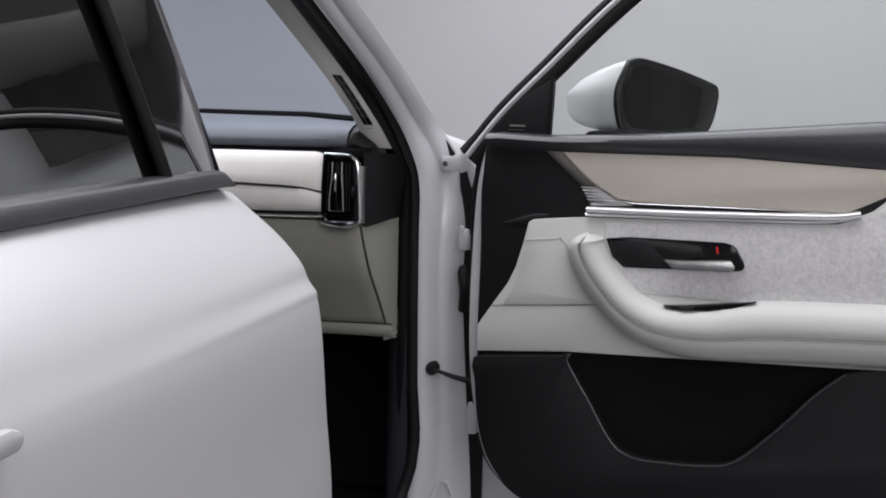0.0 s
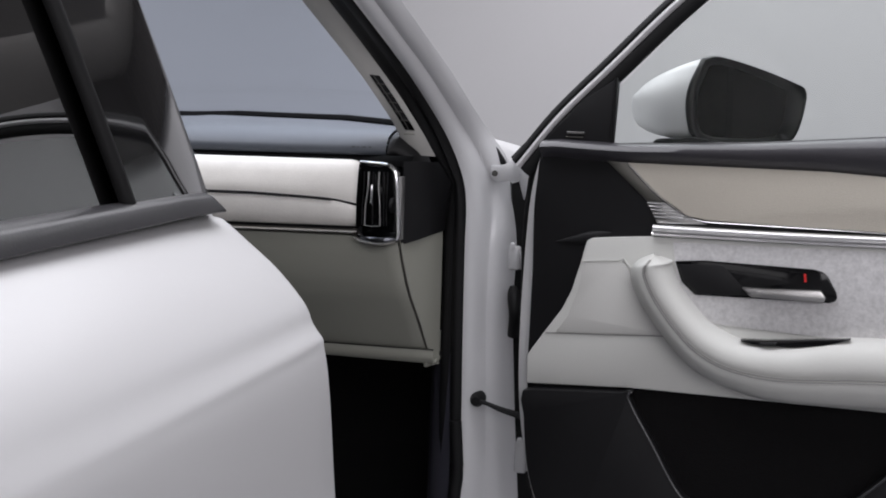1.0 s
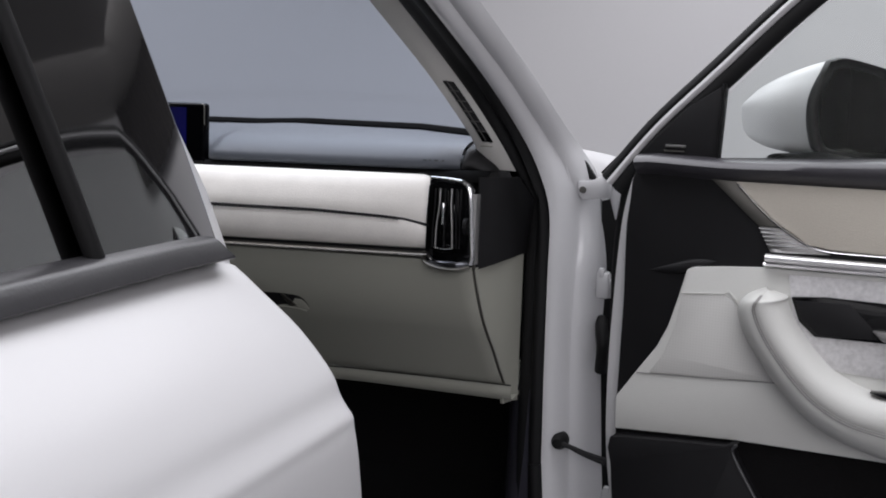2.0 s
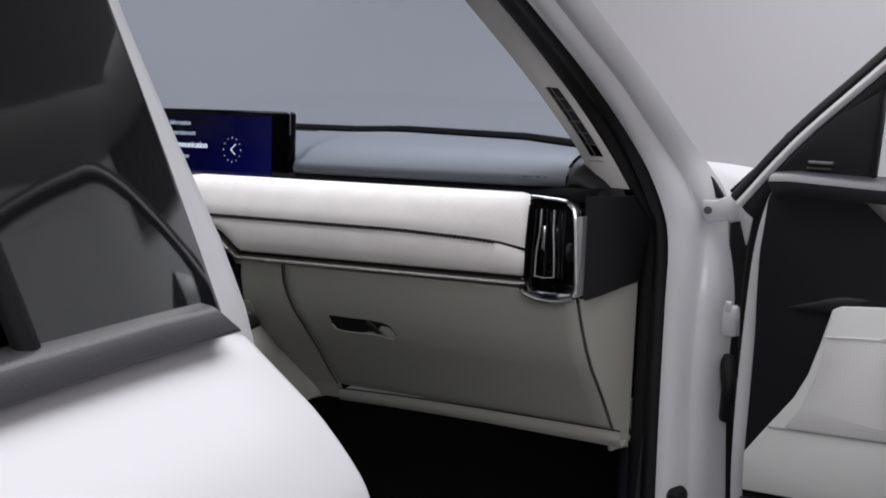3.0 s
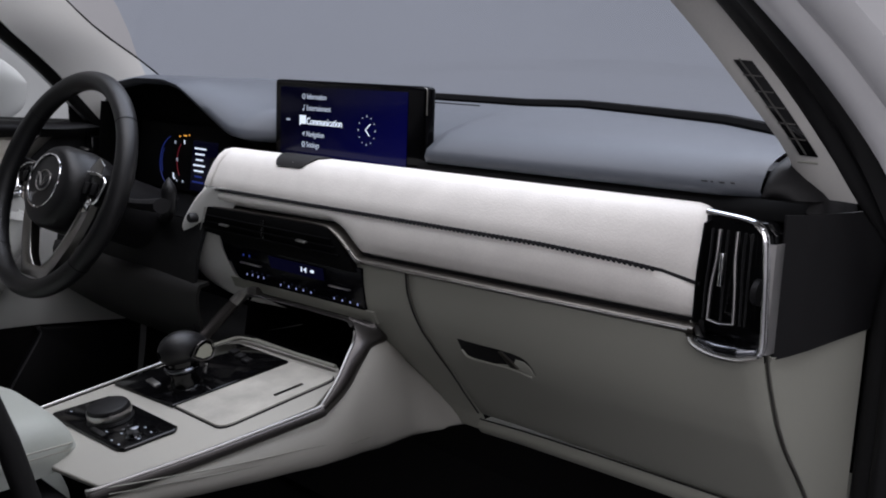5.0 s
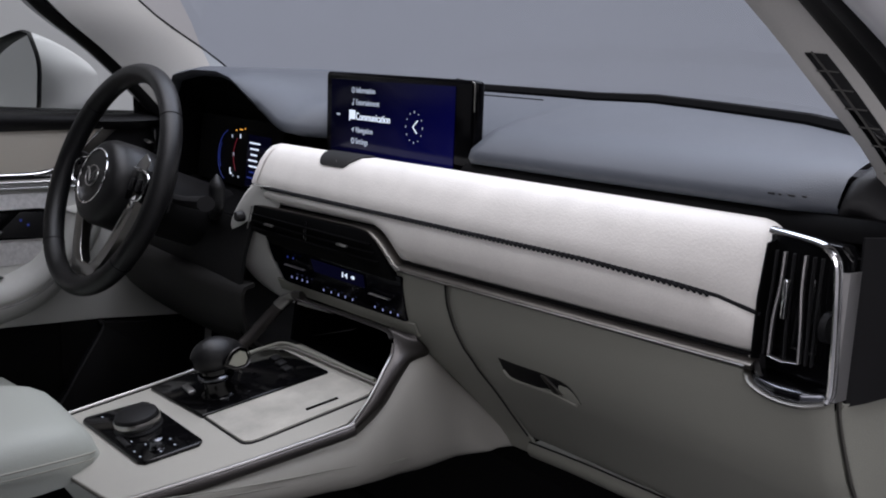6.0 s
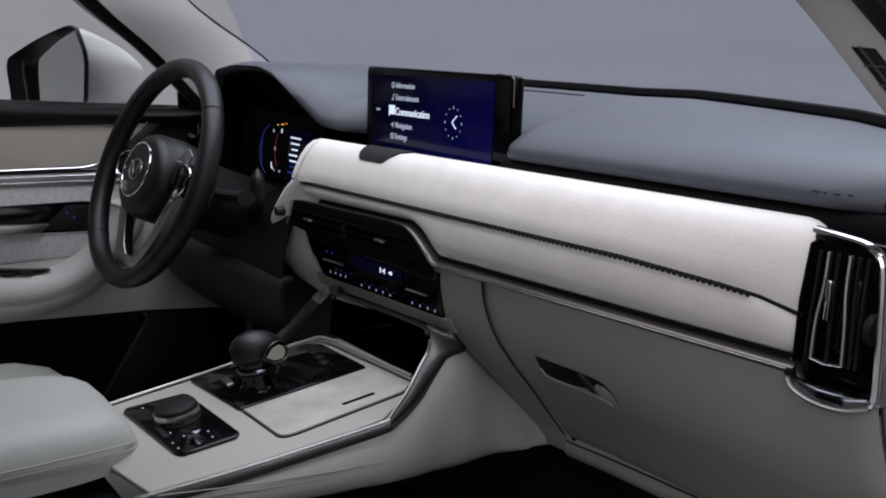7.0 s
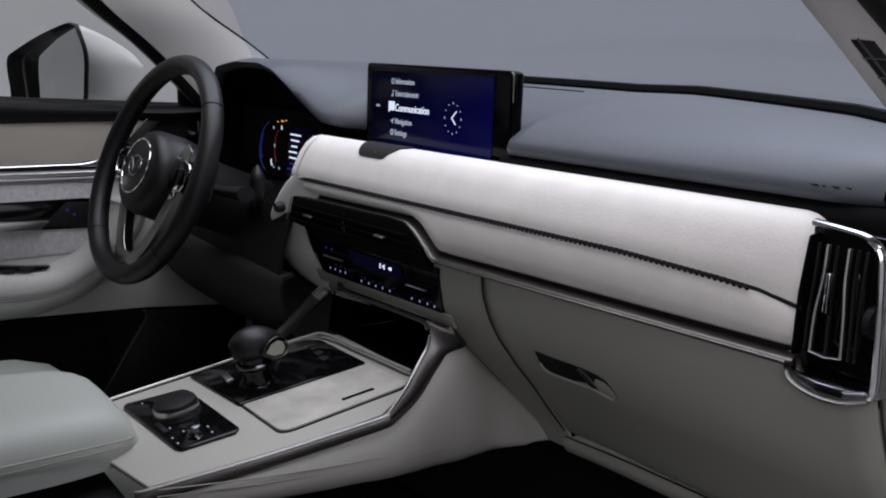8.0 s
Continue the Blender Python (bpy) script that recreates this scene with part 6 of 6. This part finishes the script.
part("fender_bracket", merge(
    slab([(0.7985, 0.140, 1.1338), (0.820, 0.142, 1.1345), (0.8425, 0.145, 1.1460), (0.8530, 0.148, 1.1386), (0.8520, 0.148, 1.1050), (0.8325, 0.145, 1.1060), (0.8095, 0.141, 1.1027), (0.8030, 0.140, 1.1070), (0.7995, 0.140, 1.1150)], (0.001, 0.010, 0), 0.003),
    slab([(0.8430, 0.150, 1.1450), (0.8525, 0.152, 1.1382), (0.8660, 0.156, 1.1182), (0.8660, 0.156, 1.098), (0.8605, 0.156, 1.0701), (0.8510, 0.152, 1.1043)], (0.001, 0.010, 0), 0.003)), JAMB, hinge_pillar, "white fender bracket")
# hole drawn as a dark disc, its shade in the colour
part("bracket_hole", lathe([(0.0, -0.0020), (0.0050, -0.0020), (0.0056, -0.0008), (0.0058, 0.004)], Matrix.Translation((0.8075, 0.1395, 1.1195)) @ pose(0, 0, 0, -90), 16), SLOT, hinge_pillar, "dark disc painted as the shaded bracket hole")
part("cowl_gasket", slab([(0.7850, 0.165, 1.1905), (0.7915, 0.165, 1.1855), (0.8225, 0.165, 1.1400), (0.8200, 0.165, 1.1360), (0.8115, 0.165, 1.1365), (0.8000, 0.165, 1.1540), (0.7865, 0.165, 1.1770)], (0.001, 0.012, 0), 0.002), RUBBER, hinge_pillar, "dark cowl gasket")
part("panel_crease", tube(spline([(0.80, 0.118, 0.36), (0.80, 0.120, 0.42), (0.815, 0.122, 0.455), (0.83, 0.122, 0.46), (0.842, 0.124, 0.43)], 5), 0.004, n=8), JAMB, hinge_pillar)

# -- rear door, closed, and the centre pillar ahead of it --
SKIN = [(1.11, 0.705), (1.09, 0.742), (1.07, 0.766), (1.044, 0.795), (1.02, 0.816), (1.00, 0.828), (0.985, 0.834), (0.968, 0.838), (0.93, 0.8415), (0.85, 0.845), (0.76, 0.850), (0.62, 0.846), (0.50, 0.832), (0.42, 0.80)]

FINE = [(p.x, p.y) for p in spline([(z, x, 0) for z, x in sorted(SKIN)], 8)]


def skin_x(z, y):
    """The rear door's outer skin, with a pressed crease that fades towards the back."""
    bow = -0.05 * ((y + 1.45) / 0.9) ** 2
    fade = max(0.2, 1 - (-0.80 - y) / 0.55)
    hollow = 0.0023 * fade * math.exp(-((z - 1.000) / 0.009) ** 2)
    crest = 0.0018 * fade * math.exp(-((z - 0.986) / 0.0050) ** 2)
    return ramp(z, FINE) + 0.012 + bow * 0.25 - hollow + crest


def front_edge(z):
    return ramp(z, [(0.4, -0.765), (0.62, -0.770), (0.75, -0.775), (0.95, -0.79), (1.05, -0.797), (1.088, -0.806), (1.098, -0.838), (1.106, -0.85)])


rows = []
for z in [1.106, 1.097] + [1.088 - 0.006 * i for i in range(9)] + [1.034 - 0.0028 * i for i in range(27)] + [0.955 - 0.0223 * i for i in range(25)]:
    f = front_edge(z)
    x = skin_x(z, f)
    row = [Vector((x - 0.035, f - 0.004, z)), Vector((x - 0.012, f - 0.001, z)), Vector((x - 0.004, f - 0.001, z)), Vector((x - 0.0008, f - 0.004, z))]
    for k in range(24):
        y = f - 0.008 - 1.05 * k / 23
        row.append(Vector((skin_x(z, y), y, z)))
    rows.append(row)
rear = part("rear_door", grid(rows, 0.004), PAINT, car, "white rear passenger door, closed", angle=60)


def lean_x(z):
    return 0.746 - 0.255 * (z - 1.10) - 0.16 * (z - 1.10) ** 2


def lean_front(z):
    return -0.832 - 0.22 * (z - 1.10)


def pillar_front(z):
    t = [(0.40, 0.735, -0.715), (0.95, 0.730, -0.730), (1.02, 0.726, -0.745), (1.07, 0.720, -0.760), (1.135, 0.708, -0.781), (1.21, 0.672, -0.791), (1.28, 0.640, -0.800), (1.62, 0.530, -0.86)]
    return Vector((ramp(z, [(a, b) for a, b, c in t]), ramp(z, [(a, c) for a, b, c in t]), z))


zz = [1.095 + 0.52 * k / 12 for k in range(13)]
rows, seal_line = [], []
for z in [0.40 + 0.62 * k / 8 for k in range(8)] + zz:
    q = pillar_front(z)
    p = Vector((lean_x(z) - 0.004, lean_front(z) + 0.001, z)) if z > 1.09 else Vector((skin_x(z, front_edge(z)) - 0.05, front_edge(z) - 0.006, z))
    n = Vector((0.8, 0.45, 0)).normalized()
    seal_line.append(q + Vector((-0.044, 0.0255, 0)))
    rows.append([p - n * 0.012, p] + [p.lerp(q, u) - n * 0.001 * math.sin(math.pi * u) for u in (0.15, 0.3, 0.5, 0.7, 0.85)] + [q, q + Vector((-0.010, 0.002, 0)), q + Vector((-0.018, -0.008, 0)), q + Vector((-0.05, -0.06, 0))])
part("centre_pillar", grid(rows, 0.003), PAINT, car, "white painted centre pillar", angle=60)
part("pillar_seal", tube(seal_line, 0.0052, 0.0052, (1, 0, 0), n=12), RUBBER, car, "black door seal on the centre pillar")
part("pillar_lining", grid([[pillar_front(z) + Vector(d) for d in ((-0.03, -0.01, 0), (-0.07, -0.04, 0), (-0.09, -0.14, 0), (-0.06, -0.22, 0))] for z in [0.40 + 0.62 * k / 8 for k in range(8)] + zz], 0.004), DARK, car, "dark centre pillar lining")
part("pillar_applique", grid([[Vector((lean_x(z) + 0.001, lean_front(z) + 0.007, z)), Vector((lean_x(z) + 0.003, lean_front(z) + 0.003, z)), Vector((lean_x(z) + 0.004, lean_front(z) - 0.06, z)), Vector((lean_x(z) + 0.004, lean_front(z) - 0.113, z))] for z in zz], 0.004), PANEL, rear, "gloss black pillar cover")
part("window_channel", tube([Vector((lean_x(z) + 0.004, lean_front(z) - 0.119, z)) for z in [1.106] + zz[1:]], 0.0056, 0.006, (0, 1, 0), n=10), RUBBER, rear, "black window channel")
part("rear_glass", grid([[Vector((lean_x(z) - 0.004, lean_front(z) - 0.117 - 0.763 * j / 8, z)) for j in range(9)] for z in zz], 0.004), PRIVACY, rear, "dark privacy glass")
rows = []
for k in range(25):
    y = -0.845 - 0.943 * k / 24
    drop = 0.047 * max(0.0, -0.86 - y)
    cut = 0.9 if k == 0 else 0.0
    rows.append([Vector((x + 0.8 * drop, y + cut * (1.112 - z), z - drop)) for x, z in ((0.726, 1.1118), (0.742, 1.1122), (0.7525, 1.1112), (0.7555, 1.1098), (0.7570, 1.1082), (0.7628, 1.0985), (0.7632, 1.0968), (0.7618, 1.0956), (0.7540, 1.0950))])
part("belt_moulding", merge(grid(rows), slab(rows[0], (0, 0.0015, 0))), material("grey_black_moulding", (0.040, 0.039, 0.042), 0.36, grain=0.05, scale=600, bump=0.2), rear, "satin black belt moulding", angle=50)
hx = skin_x(0.985, -1.45)
part("door_handle", slab([(hx + 0.006, y, z) for y, z in ((-1.328, 0.991), (-1.324, 0.986), (-1.330, 0.980), (-1.53, 0.976), (-1.53, 0.998), (-1.336, 0.9935))], (0.009, 0, 0), 0.004), PAINT, rear, "white pull handle")
part("inner_panel", slab([(0.715, -0.85, 0.45), (0.715, -1.8, 0.45), (0.69, -1.8, 1.08), (0.69, -0.86, 1.08)], (-0.02, 0, 0), 0.004), DARK, rear, "dark inner panel")
part("roof_rail", tube(spline([(0.60, -0.44, 1.645), (0.605, -0.8, 1.675), (0.60, -1.5, 1.69), (0.57, -2.4, 1.66)], 6), 0.05, 0.03, n=10), PAINT, car, "white roof rail")
part("roof_rail", tube(spline([(-0.60, -0.44, 1.645), (-0.605, -0.8, 1.675), (-0.60, -1.5, 1.69), (-0.57, -2.4, 1.66)], 6), 0.05, 0.03, n=10), PAINT, car, "white roof rail")

# -- rear quarter, nose and wheels, which close the car beyond the doors --
def arch(y):
    d = abs(y + 2.15)
    return 0.50 if d > 0.42 else 0.40 + math.sqrt(max(0.0, 0.40 ** 2 - d * d) + 0.01)


rows = []
for k in range(25):
    y = -1.862 - 1.04 * k / 24
    low = max(0.45, min(0.86, arch(y)))
    rows.append([Vector((skin_x(low + (1.088 - low) * j / 14, y) - 0.06 * (k / 24) ** 3, y, low + (1.088 - low) * j / 14)) for j in range(15)])
quarter = part("rear_quarter", grid(rows, 0.004), PAINT, car, "white rear quarter panel", angle=60)
part("quarter_glass", grid([[Vector((lean_x(z) - 0.004 - 0.05 * j / 4, lean_front(z) - 0.90 - (1.10 - 0.3 * (z - 1.1)) * j / 4, z)) for j in range(5)] for z in zz], 0.004), PRIVACY, quarter, "dark quarter window")
part("front_bumper", grid([[Vector((x, 1.70 + 0.10 * (1 - (x / 0.88) ** 2) + dy, z)) for x in [-0.875 + 1.75 * k / 20 for k in range(21)]] for dy, z in ((-0.05, 0.28), (0.0, 0.36), (0.03, 0.55), (0.03, 0.75), (0.01, 0.95), (-0.03, 1.10))], 0.01), PAINT, car, "white front bumper and nose", angle=60)
for x in (-0.80, 0.80):
    for y in (-2.15, 0.97):
        hub = Matrix.Translation((x, y, 0.37)) @ pose(0, 0, 0, 0, 90)
        road_wheel = part("wheel", lathe([(0.235, -0.10), (0.25, -0.112), (0.34, -0.115), (0.365, -0.09), (0.37, -0.03), (0.37, 0.03), (0.365, 0.09), (0.34, 0.115), (0.25, 0.112), (0.235, 0.10), (0.235, -0.10)], hub, 40), RUBBER, car, "black road tyre on a metal rim")
        part("rim", lathe([(0.0, -0.08), (0.06, -0.085), (0.08, -0.06), (0.20, -0.075), (0.236, -0.10), (0.236, 0.10), (0.20, 0.075), (0.08, 0.06), (0.06, 0.085), (0.0, 0.08)], hub, 40), SATIN, road_wheel, "satin metal rim")
